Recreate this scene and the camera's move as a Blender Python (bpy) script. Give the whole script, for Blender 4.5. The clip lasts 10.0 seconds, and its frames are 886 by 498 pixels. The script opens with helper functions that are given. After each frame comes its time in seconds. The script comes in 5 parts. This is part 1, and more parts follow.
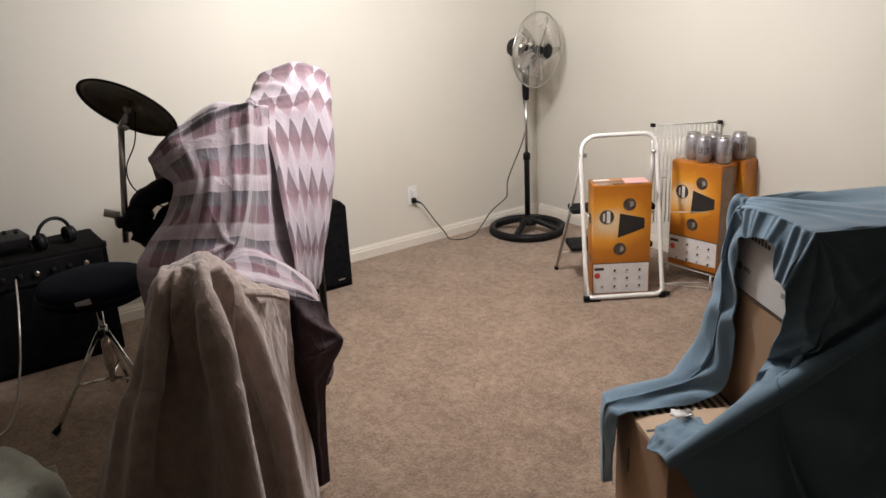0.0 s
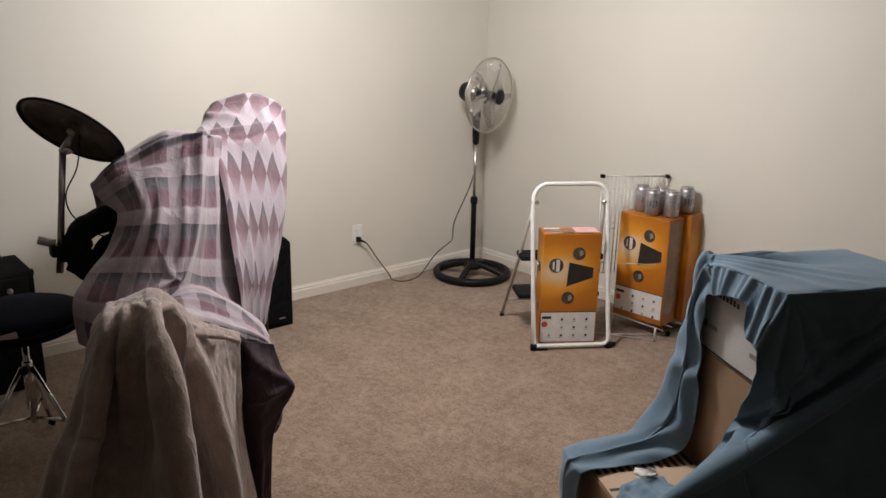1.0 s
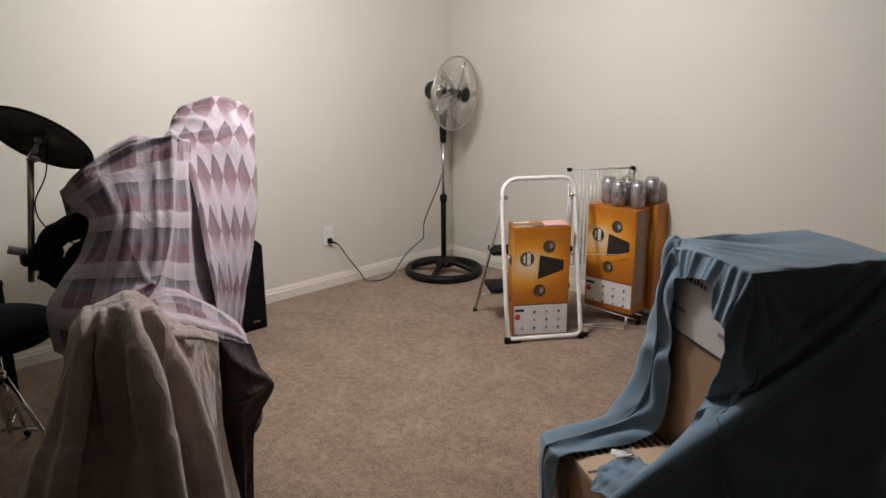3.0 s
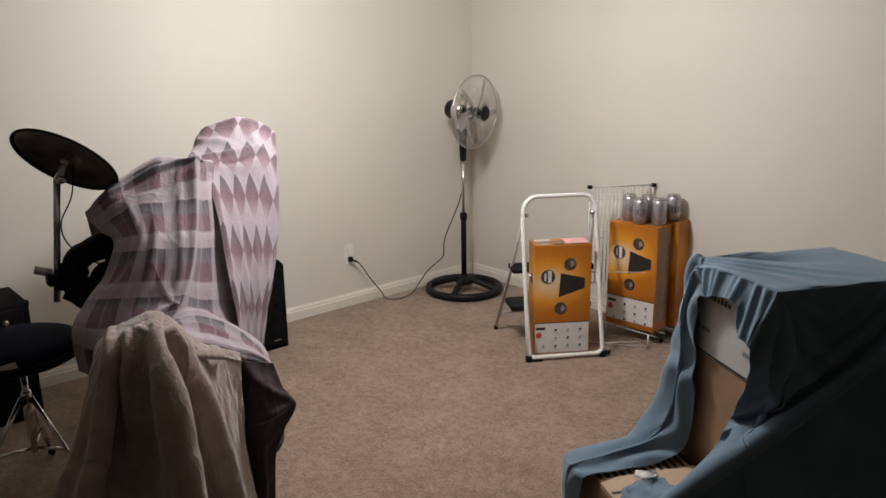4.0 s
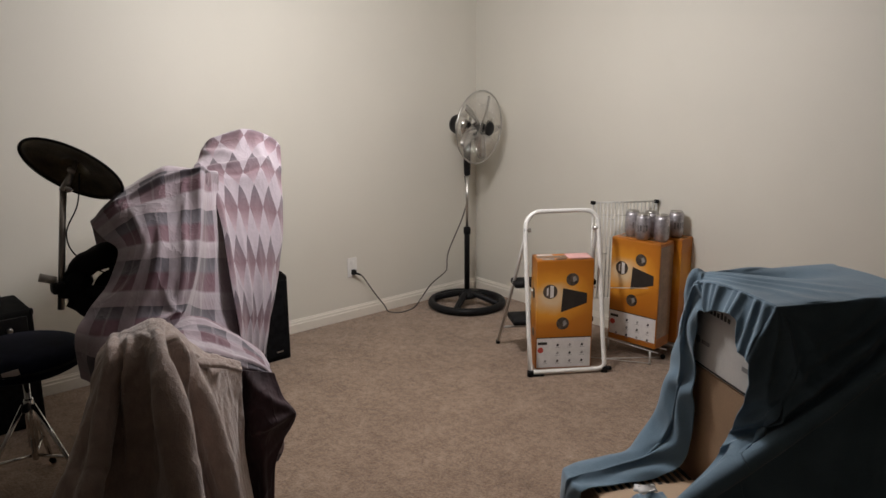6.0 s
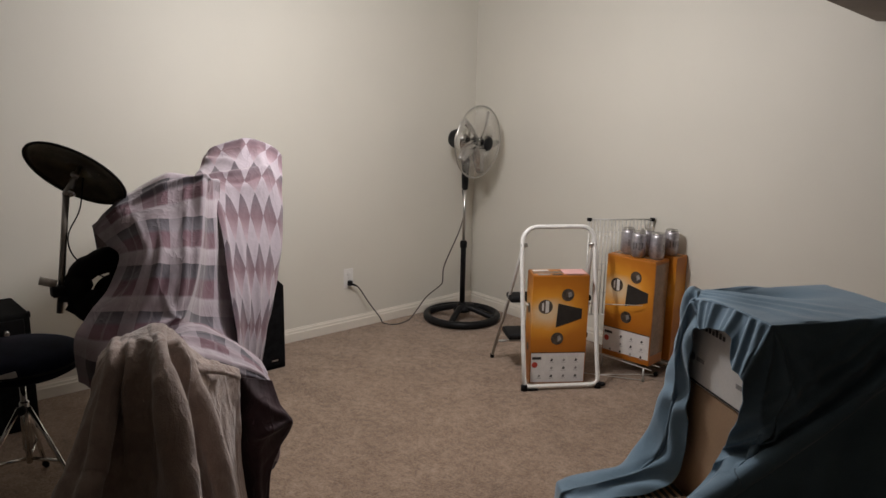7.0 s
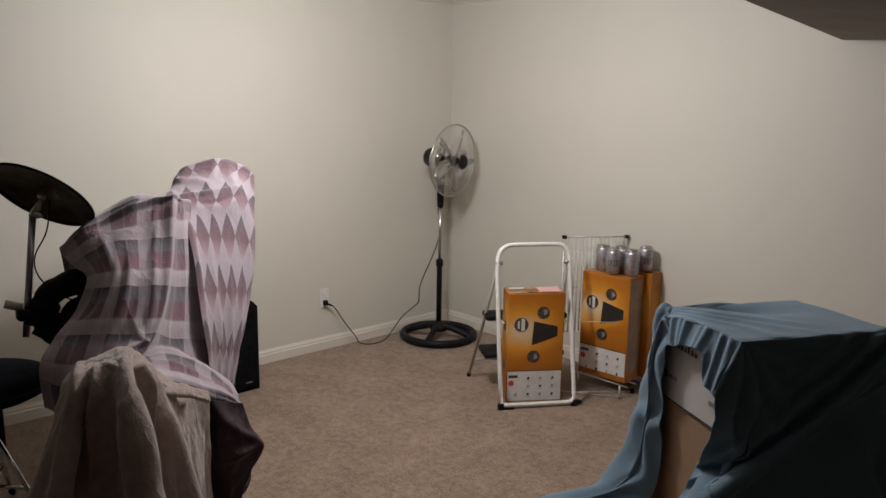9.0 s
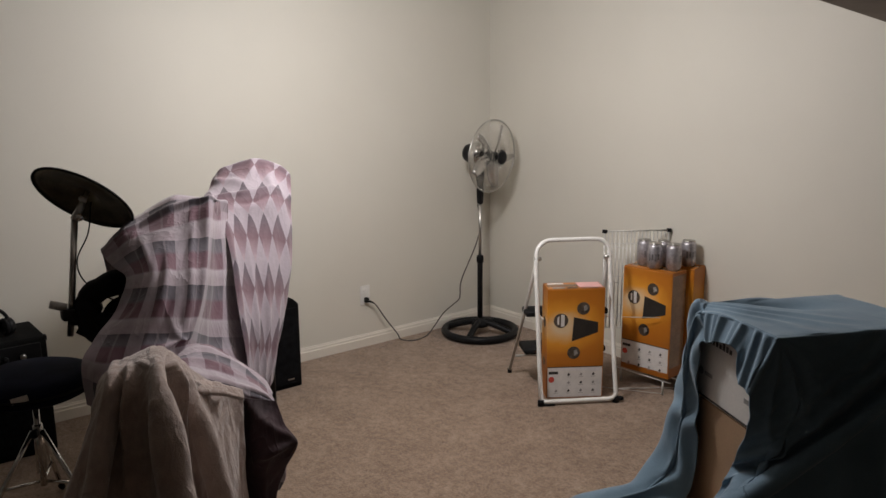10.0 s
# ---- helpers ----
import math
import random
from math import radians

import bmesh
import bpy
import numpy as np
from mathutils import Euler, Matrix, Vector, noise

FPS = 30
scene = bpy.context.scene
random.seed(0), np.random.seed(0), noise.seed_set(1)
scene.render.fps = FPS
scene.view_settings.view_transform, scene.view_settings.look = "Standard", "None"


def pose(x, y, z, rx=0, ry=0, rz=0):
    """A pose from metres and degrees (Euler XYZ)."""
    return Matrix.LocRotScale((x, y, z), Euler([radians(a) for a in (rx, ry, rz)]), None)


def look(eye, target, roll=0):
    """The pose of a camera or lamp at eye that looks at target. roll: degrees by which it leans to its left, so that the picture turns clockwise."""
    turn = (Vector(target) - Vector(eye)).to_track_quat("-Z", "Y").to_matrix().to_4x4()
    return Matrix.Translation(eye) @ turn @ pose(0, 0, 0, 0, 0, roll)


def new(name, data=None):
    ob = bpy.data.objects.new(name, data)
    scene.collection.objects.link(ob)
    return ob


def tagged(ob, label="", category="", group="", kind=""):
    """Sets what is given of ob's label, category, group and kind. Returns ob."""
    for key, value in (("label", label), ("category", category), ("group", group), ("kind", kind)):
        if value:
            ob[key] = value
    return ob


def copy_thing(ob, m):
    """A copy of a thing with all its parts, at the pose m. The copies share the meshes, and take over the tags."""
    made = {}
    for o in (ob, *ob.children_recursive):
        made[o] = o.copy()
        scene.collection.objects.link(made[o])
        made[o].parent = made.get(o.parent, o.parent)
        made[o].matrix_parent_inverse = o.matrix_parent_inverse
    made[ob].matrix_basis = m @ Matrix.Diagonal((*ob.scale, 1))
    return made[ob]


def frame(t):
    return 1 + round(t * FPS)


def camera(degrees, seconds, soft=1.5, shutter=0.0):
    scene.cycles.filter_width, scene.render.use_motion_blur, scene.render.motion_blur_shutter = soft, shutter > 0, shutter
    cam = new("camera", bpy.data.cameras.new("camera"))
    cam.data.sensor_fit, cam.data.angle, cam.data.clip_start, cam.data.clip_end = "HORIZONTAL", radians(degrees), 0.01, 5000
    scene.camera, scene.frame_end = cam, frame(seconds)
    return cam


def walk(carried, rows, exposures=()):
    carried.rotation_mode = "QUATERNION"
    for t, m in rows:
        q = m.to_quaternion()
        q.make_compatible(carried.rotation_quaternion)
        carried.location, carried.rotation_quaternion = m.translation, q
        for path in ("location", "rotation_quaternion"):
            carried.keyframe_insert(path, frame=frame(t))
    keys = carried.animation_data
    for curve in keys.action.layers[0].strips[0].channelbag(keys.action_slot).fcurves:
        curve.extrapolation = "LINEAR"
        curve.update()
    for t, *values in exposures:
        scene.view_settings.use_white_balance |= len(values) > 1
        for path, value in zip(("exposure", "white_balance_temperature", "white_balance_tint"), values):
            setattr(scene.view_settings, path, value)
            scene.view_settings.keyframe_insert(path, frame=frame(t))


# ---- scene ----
cam = camera(57.6, 10.0)
PATH = [
    (0, (4.49, -3.987, 1.753), (2.928, -2.913, 1.114), -2.9),
    (0.5, (4.381, -4.046, 1.747), (2.891, -2.842, 1.173), -1.9),
    (1, (4.344, -4.031, 1.748), (2.872, -2.794, 1.199), 1.1),
    (1.5, (4.353, -4.052, 1.733), (2.903, -2.792, 1.176), -0.2),
    (2, (4.36, -4.072, 1.736), (2.925, -2.792, 1.188), -0.8),
    (2.2, (4.365, -4.073, 1.736), (2.944, -2.778, 1.184), -0.3),
    (3.5, (4.371, -4.069, 1.732), (2.937, -2.781, 1.199), -0.5),
    (4, (4.366, -4.074, 1.74), (2.902, -2.807, 1.237), -0.9),
    (4.5, (4.374, -4.073, 1.74), (2.92, -2.787, 1.259), -1.3),
    (5, (4.364, -4.08, 1.738), (2.893, -2.815, 1.255), 0.2),
    (5.5, (4.376, -4.071, 1.733), (2.897, -2.818, 1.239), -0.9),
    (5.7, (4.381, -4.069, 1.733), (2.908, -2.806, 1.248), -0.7),
    (6.8, (4.397, -4.115, 1.723), (2.896, -2.863, 1.298), 0.6),
    (7, (4.395, -4.113, 1.733), (2.921, -2.831, 1.302), 1.1),
    (7.5, (4.4, -4.103, 1.736), (2.95, -2.787, 1.332), 0.6),
    (8, (4.403, -4.1, 1.737), (2.943, -2.786, 1.362), 0.3),
    (8.5, (4.397, -4.101, 1.732), (2.916, -2.816, 1.336), 0.5),
    (9, (4.402, -4.086, 1.734), (2.955, -2.761, 1.348), 0.9),
    (9.5, (4.416, -4.053, 1.734), (2.945, -2.757, 1.338), -0.6),
    (10, (4.438, -4.029, 1.739), (2.912, -2.799, 1.341), -0.5),
]
walk(cam, [(t, look(eye, target, roll)) for t, eye, target, roll in PATH],
     [(0.0, 0.30), (0.5, 0.08), (1.0, -0.02), (3.5, -0.12), (4.5, -0.16), (5.5, -0.29), (7.0, -0.47), (10.0, -0.48)])

# ---- world, lamps, exposure ----
world = bpy.data.worlds.new("world")
world.use_nodes = True
world.node_tree.nodes["Background"].inputs[0].default_value = (0.9, 0.95, 1.0, 1)
world.node_tree.nodes["Background"].inputs[1].default_value = 0.003
scene.world = world


lamp_data = bpy.data.lights.new("ceiling_lamp", "POINT")
lamp_data.energy, lamp_data.color, lamp_data.shadow_soft_size = 94, (1.0, 0.97, 0.985), 0.12
new("ceiling_lamp", lamp_data).location = (1.64, -1.88, 2.08)

# ---- materials ----


def mat(name, color, rough=0.6, metal=0.0, vary=0.12, scale=6.0, fine=120.0, bump=0.15, dist=0.002, color2=None, object_space=False, sheen=0.0):
    """A surface with two scales of uneven tone and a fine relief."""
    m = bpy.data.materials.new(name)
    m.use_nodes = True
    nt = m.node_tree
    p = nt.nodes["Principled BSDF"]
    p.inputs["Roughness"].default_value, p.inputs["Metallic"].default_value = rough, metal
    if sheen:
        p.inputs["Sheen Weight"].default_value = sheen
        p.inputs["Sheen Roughness"].default_value = 0.45
    tc = nt.nodes.new("ShaderNodeTexCoord")
    src = tc.outputs["Object" if object_space else "Generated"]
    if not object_space:
        geo = nt.nodes.new("ShaderNodeNewGeometry")
        src = geo.outputs["Position"]
    n1, n2 = nt.nodes.new("ShaderNodeTexNoise"), nt.nodes.new("ShaderNodeTexNoise")
    n1.inputs["Scale"].default_value, n2.inputs["Scale"].default_value = scale, fine
    n1.inputs["Detail"].default_value = 5
    nt.links.new(src, n1.inputs["Vector"])
    nt.links.new(src, n2.inputs["Vector"])
    mixf = nt.nodes.new("ShaderNodeMath")
    mixf.operation = "ADD"
    half = nt.nodes.new("ShaderNodeMath")
    half.operation = "MULTIPLY"
    half.inputs[1].default_value = 0.5
    nt.links.new(n2.outputs[0], half.inputs[0])
    nt.links.new(n1.outputs[0], mixf.inputs[0])
    nt.links.new(half.outputs[0], mixf.inputs[1])
    ramp = nt.nodes.new("ShaderNodeValToRGB")
    c2 = color2 or [c * (1 - 2 * vary) for c in color]
    ramp.color_ramp.elements[0].color = (*c2, 1)
    ramp.color_ramp.elements[1].color = (*[min(1, c * (1 + vary)) for c in color], 1)
    ramp.color_ramp.elements[0].position, ramp.color_ramp.elements[1].position = 0.5, 1.0
    nt.links.new(mixf.outputs[0], ramp.inputs[0])
    nt.links.new(ramp.outputs[0], p.inputs["Base Color"])
    if bump:
        b = nt.nodes.new("ShaderNodeBump")
        b.inputs["Strength"].default_value, b.inputs["Distance"].default_value = bump, dist
        nt.links.new(mixf.outputs[0], b.inputs["Height"])
        nt.links.new(b.outputs[0], p.inputs["Normal"])
    return m


WALL = mat("cream_wall_paint", (0.668, 0.645, 0.572), 0.65, vary=0.02, scale=1.5, fine=180, bump=0.12, dist=0.001)
CEIL = mat("ceiling_paint", (0.70, 0.66, 0.60), 0.8, vary=0.03, scale=2, fine=150, bump=0.2)
TRIM = mat("white_trim_paint", (0.74, 0.70, 0.62), 0.4, vary=0.03, scale=4, fine=90, bump=0.04)
# the soffit's unlit underside, put into the board colour
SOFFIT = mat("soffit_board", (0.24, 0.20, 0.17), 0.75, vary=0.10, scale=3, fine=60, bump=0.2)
BLACK = mat("black_plastic", (0.012, 0.012, 0.013), 0.42, vary=0.2, scale=8, fine=200, bump=0.08)
RUBBER = mat("black_rubber", (0.010, 0.010, 0.011), 0.6, vary=0.2, scale=10, fine=150, bump=0.15)
VINYL = mat("dark_blue_vinyl", (0.008, 0.010, 0.020), 0.5, vary=0.2, scale=10, fine=220, bump=0.2)
COVERING = mat("black_amp_covering", (0.008, 0.008, 0.008), 0.7, vary=0.25, scale=20, fine=400, bump=0.4)
GRILLE = mat("speaker_cloth", (0.008, 0.008, 0.009), 0.8, vary=0.3, scale=30, fine=500, bump=0.5)
STEEL = mat("brushed_steel", (0.55, 0.54, 0.52), 0.28, 1.0, vary=0.08, scale=20, fine=200, bump=0.05)
CHROME = mat("chrome", (0.75, 0.74, 0.72), 0.10, 1.0, vary=0.04, scale=20, fine=100, bump=0.02)
WIRE = mat("grey_wire_coating", (0.62, 0.61, 0.58), 0.4, 0.4, vary=0.1, scale=30, fine=120, bump=0.05)
ENAMEL = mat("white_enamel", (0.78, 0.77, 0.74), 0.3, vary=0.05, scale=12, fine=90, bump=0.04)
GREYTUBE = mat("grey_tube", (0.55, 0.53, 0.50), 0.4, 0.4, vary=0.06, scale=12, fine=90, bump=0.04)
CAN = mat("bare_can_aluminium", (0.52, 0.50, 0.53), 0.42, 0.85, vary=0.18, scale=45, fine=160, bump=0.15)
CANPRINT = mat("can_print", (0.30, 0.29, 0.30), 0.4, 0.6, vary=0.3, scale=60, fine=160, bump=0.05)
CARD = mat("brown_cardboard", (0.36, 0.23, 0.135), 0.85, vary=0.08, scale=5, fine=140, bump=0.15)
CARDTOP = mat("pale_cardboard", (0.52, 0.38, 0.26), 0.85, vary=0.06, scale=5, fine=140, bump=0.12)
WHITECARD = mat("white_carton", (0.60, 0.58, 0.55), 0.7, vary=0.05, scale=6, fine=120, bump=0.08)
INK = mat("dark_ink", (0.025, 0.022, 0.020), 0.5, vary=0.2, scale=15, fine=100, bump=0)
GREYINK = mat("grey_ink", (0.30, 0.29, 0.28), 0.6, vary=0.2, scale=15, fine=100, bump=0)
REDINK = mat("red_ink", (0.55, 0.06, 0.04), 0.5, vary=0.1, scale=15, fine=100, bump=0)
PALEINK = mat("pale_ink", (0.72, 0.70, 0.68), 0.45, vary=0.06, scale=20, fine=100, bump=0)
PHOTO = mat("dark_photo_print", (0.10, 0.075, 0.055), 0.4, vary=0.45, scale=30, fine=90, bump=0, color2=(0.012, 0.012, 0.012))
BRONZE = mat("aged_cymbal_bronze", (0.20, 0.175, 0.12), 0.42, 0.85, vary=0.25, scale=14, fine=120, bump=0.1)
BEIGE = mat("beige_plush", (0.40, 0.312, 0.272), 0.9, vary=0.12, scale=22, fine=300, bump=0.8, dist=0.006, sheen=0.6)
BLUE = mat("blue_jersey_cloth", (0.142, 0.225, 0.298), 0.85, vary=0.10, scale=7, fine=320, bump=0.25, sheen=0.25)
MAROON = mat("dark_maroon_cloth", (0.030, 0.011, 0.016), 0.85, vary=0.25, scale=9, fine=260, bump=0.3, sheen=0.08)


def paint_pile_sheen(m):
    """Paints highlights of the crushed pile as lighter streaks, drawn out along the fall."""
    nt = m.node_tree
    p = nt.nodes["Principled BSDF"]
    src = p.inputs["Base Color"].links[0].from_socket
    geo = nt.nodes.new("ShaderNodeNewGeometry")
    mp = nt.nodes.new("ShaderNodeMapping")
    mp.inputs["Scale"].default_value = (45, 45, 14)
    nz = nt.nodes.new("ShaderNodeTexNoise")
    nz.inputs["Scale"].default_value, nz.inputs["Detail"].default_value = 1.0, 6
    nt.links.new(geo.outputs["Position"], mp.inputs["Vector"])
    nt.links.new(mp.outputs[0], nz.inputs["Vector"])
    ramp = nt.nodes.new("ShaderNodeValToRGB")
    ramp.color_ramp.elements[0].position, ramp.color_ramp.elements[1].position = 0.58, 0.70
    nt.links.new(nz.outputs[0], ramp.inputs[0])
    k = nt.nodes.new("ShaderNodeMath")
    k.operation = "MULTIPLY"
    k.inputs[1].default_value = 0.35
    nt.links.new(ramp.outputs[0], k.inputs[0])
    mix = nt.nodes.new("ShaderNodeMix")
    mix.data_type = "RGBA"
    nt.links.new(k.outputs[0], mix.inputs[0])
    nt.links.new(src, mix.inputs[6])
    mix.inputs[7].default_value = (0.52, 0.43, 0.38, 1)
    nt.links.new(mix.outputs[2], p.inputs["Base Color"])


paint_pile_sheen(BEIGE)
FLEECE = mat("pale_green_fleece", (0.33, 0.34, 0.29), 0.95, vary=0.10, scale=12, fine=240, bump=0.7, dist=0.006, sheen=0.4)
TAPE = mat("clear_wrap", (0.27, 0.16, 0.09), 0.2, vary=0.15, scale=9, fine=60, bump=0.3, dist=0.004)


for dull in (BLACK, RUBBER, COVERING, GRILLE, VINYL):
    dull.node_tree.nodes["Principled BSDF"].inputs["Specular IOR Level"].default_value = 0.14
for dull in (COVERING, GRILLE, VINYL):
    dull.node_tree.nodes["Principled BSDF"].inputs["Roughness"].default_value = 0.85
    dull.node_tree.nodes["Principled BSDF"].inputs["Specular IOR Level"].default_value = 0.06


def carpet_material():
    m = bpy.data.materials.new("beige_cut_pile_carpet")
    m.use_nodes = True
    nt = m.node_tree
    p = nt.nodes["Principled BSDF"]
    p.inputs["Roughness"].default_value = 0.97
    p.inputs["Sheen Weight"].default_value = 0.2
    geo = nt.nodes.new("ShaderNodeNewGeometry")
    layers = []
    for s, d in ((5, 3), (24, 4), (80, 3), (300, 2)):
        n = nt.nodes.new("ShaderNodeTexNoise")
        n.inputs["Scale"].default_value, n.inputs["Detail"].default_value = s, d
        nt.links.new(geo.outputs["Position"], n.inputs["Vector"])
        layers.append(n.outputs[0])

    def weighted(weights):
        out = None
        for o, w in zip(layers, weights):
            k = nt.nodes.new("ShaderNodeMath")
            k.operation = "MULTIPLY_ADD"
            k.inputs[1].default_value, k.inputs[2].default_value = w, 0
            nt.links.new(o, k.inputs[0])
            if out is not None:
                nt.links.new(out, k.inputs[2])
            out = k.outputs[0]
        return out
    tone = weighted((0.25, 0.40, 0.48, 0.32))
    ramp = nt.nodes.new("ShaderNodeValToRGB")
    e = ramp.color_ramp.elements
    e[0].position, e[0].color = 0.48, (0.084, 0.058, 0.041, 1)
    e[1].position, e[1].color = 0.92, (0.431, 0.321, 0.238, 1)
    mid = e.new(0.70)
    mid.color = (0.255, 0.175, 0.121, 1)
    nt.links.new(tone, ramp.inputs[0])
    nt.links.new(ramp.outputs[0], p.inputs["Base Color"])
    b = nt.nodes.new("ShaderNodeBump")
    b.inputs["Strength"].default_value, b.inputs["Distance"].default_value = 0.9, 0.012
    nt.links.new(weighted((0.1, 0.4, 0.7, 0.45)), b.inputs["Height"])
    nt.links.new(b.outputs[0], p.inputs["Normal"])
    return m


CARPET = carpet_material()


def uv_nodes(m):
    nt = m.node_tree
    p = nt.nodes["Principled BSDF"]
    uv = nt.nodes.new("ShaderNodeUVMap")
    uv.uv_map = "weave"
    sep = nt.nodes.new("ShaderNodeSeparateXYZ")
    nt.links.new(uv.outputs[0], sep.inputs[0])
    return nt, p, uv, sep


def node_math(nt, op, a, b=0.0, c=0.0):
    k = nt.nodes.new("ShaderNodeMath")
    k.operation = op
    for i, v in enumerate((a, b, c)):
        if isinstance(v, (int, float)):
            k.inputs[i].default_value = v
        else:
            nt.links.new(v, k.inputs[i])
    return k.outputs[0]


def plaid_material(name, diamond):
    """Woven check: pale pink ground, maroon and grey bands; or the same check on the bias, as shaded diamonds."""
    m = bpy.data.materials.new(name)
    m.use_nodes = True
    nt, p, uv, sep = uv_nodes(m)
    p.inputs["Roughness"].default_value = 0.85
    p.inputs["Sheen Weight"].default_value = 0.2
    u, v = sep.outputs[0], sep.outputs[1]
    pale, grey, dark = (0.44, 0.385, 0.425, 1), (0.135, 0.12, 0.145, 1), (0.080, 0.070, 0.086, 1)
    ramp = nt.nodes.new("ShaderNodeValToRGB")
    e = ramp.color_ramp.elements
    m2 = nt.nodes.new("ShaderNodeMix")
    m2.data_type = "RGBA"
    if diamond:
        p1, p2 = node_math(nt, "DIVIDE", u, 0.057), node_math(nt, "DIVIDE", v, 0.182)
        a, b = node_math(nt, "ADD", p2, p1), node_math(nt, "SUBTRACT", p2, p1)
        parity = node_math(nt, "PINGPONG", node_math(nt, "ADD", node_math(nt, "FLOOR", a), node_math(nt, "FLOOR", b)), 1.0)
        down = node_math(nt, "MULTIPLY", node_math(nt, "ADD", node_math(nt, "FRACT", a), node_math(nt, "FRACT", b)), 0.5)
        e[0].position, e[0].color = 0.16, (0.125, 0.10, 0.12, 1)
        e[1].position, e[1].color = 0.95, (0.40, 0.31, 0.345, 1)
        e.new(0.55).color = (0.19, 0.115, 0.135, 1)
        nt.links.new(down, ramp.inputs[0])
        nt.links.new(parity, m2.inputs[0])
        m2.inputs[6].default_value = (0.37, 0.32, 0.355, 1)
        nt.links.new(ramp.outputs[0], m2.inputs[7])
    else:
        fv = node_math(nt, "FRACT", node_math(nt, "DIVIDE", v, 0.180))
        fu = node_math(nt, "FRACT", node_math(nt, "DIVIDE", u, 0.150))
        e[0].position, e[0].color = 0.0, dark
        e[1].position, e[1].color = 0.86, (0.36, 0.30, 0.33, 1)
        for at, col in ((0.26, grey), (0.34, (0.150, 0.075, 0.098, 1)), (0.64, (0.19, 0.105, 0.13, 1)), (0.69, pale)):
            e.new(at).color = col
        e[4].position, e[4].color = 0.69, pale
        nt.links.new(fv, ramp.inputs[0])
        light = node_math(nt, "MULTIPLY", node_math(nt, "LESS_THAN", fu, 0.36), 0.58)
        thin = node_math(nt, "MULTIPLY", node_math(nt, "COMPARE", fu, 0.70, 0.03), 0.25)
        nt.links.new(node_math(nt, "MAXIMUM", light, thin), m2.inputs[0])
        nt.links.new(ramp.outputs[0], m2.inputs[6])
        m2.inputs[7].default_value = pale
    nz = nt.nodes.new("ShaderNodeTexNoise")
    nz.inputs["Scale"].default_value = 90
    nt.links.new(uv.outputs[0], nz.inputs["Vector"])
    m3 = nt.nodes.new("ShaderNodeMix")
    m3.data_type, m3.blend_type = "RGBA", "MULTIPLY"
    m3.inputs[0].default_value = 0.2
    nt.links.new(m2.outputs[2], m3.inputs[6])
    nt.links.new(nz.outputs[0], m3.inputs[7])
    nt.links.new(m3.outputs[2], p.inputs["Base Color"])
    bm_ = nt.nodes.new("ShaderNodeBump")
    bm_.inputs["Strength"].default_value, bm_.inputs["Distance"].default_value = 0.25, 0.001
    nt.links.new(nz.outputs[0], bm_.inputs["Height"])
    nt.links.new(bm_.outputs[0], p.inputs["Normal"])
    return m


PLAID = plaid_material("plaid_cotton", False)
DIAMOND = plaid_material("plaid_cotton_bias", True)


def wrinkle(m, scale, strength, depth):
    """Small sharp creases over the folds that are in the mesh."""
    nt = m.node_tree
    p = nt.nodes["Principled BSDF"]
    geo = nt.nodes.new("ShaderNodeNewGeometry")
    mp = nt.nodes.new("ShaderNodeMapping")
    mp.inputs["Scale"].default_value = scale
    mp.inputs["Rotation"].default_value = (0.25, 0.15, 0.4)
    nz = nt.nodes.new("ShaderNodeTexNoise")
    nz.inputs["Scale"].default_value, nz.inputs["Detail"].default_value, nz.inputs["Distortion"].default_value = 1.0, 3.0, 0.4
    nt.links.new(geo.outputs["Position"], mp.inputs["Vector"])
    nt.links.new(mp.outputs[0], nz.inputs["Vector"])
    ridge = node_math(nt, "SUBTRACT", 1.0, node_math(nt, "POWER", node_math(nt, "MULTIPLY", node_math(nt, "ABSOLUTE", node_math(nt, "SUBTRACT", nz.outputs[0], 0.5)), 4.0), 0.6))
    b = nt.nodes.new("ShaderNodeBump")
    b.inputs["Strength"].default_value, b.inputs["Distance"].default_value = strength, depth
    nt.links.new(ridge, b.inputs["Height"])
    nt.links.new(p.inputs["Normal"].links[0].from_socket, b.inputs["Normal"])
    nt.links.new(b.outputs[0], p.inputs["Normal"])


wrinkle(PLAID, (10, 10, 4), 0.45, 0.008)
wrinkle(DIAMOND, (10, 10, 4), 0.4, 0.008)
wrinkle(BLUE, (9, 9, 5), 0.15, 0.008)
wrinkle(BEIGE, (14, 14, 4), 0.35, 0.010)
wrinkle(MAROON, (12, 12, 6), 0.5, 0.010)


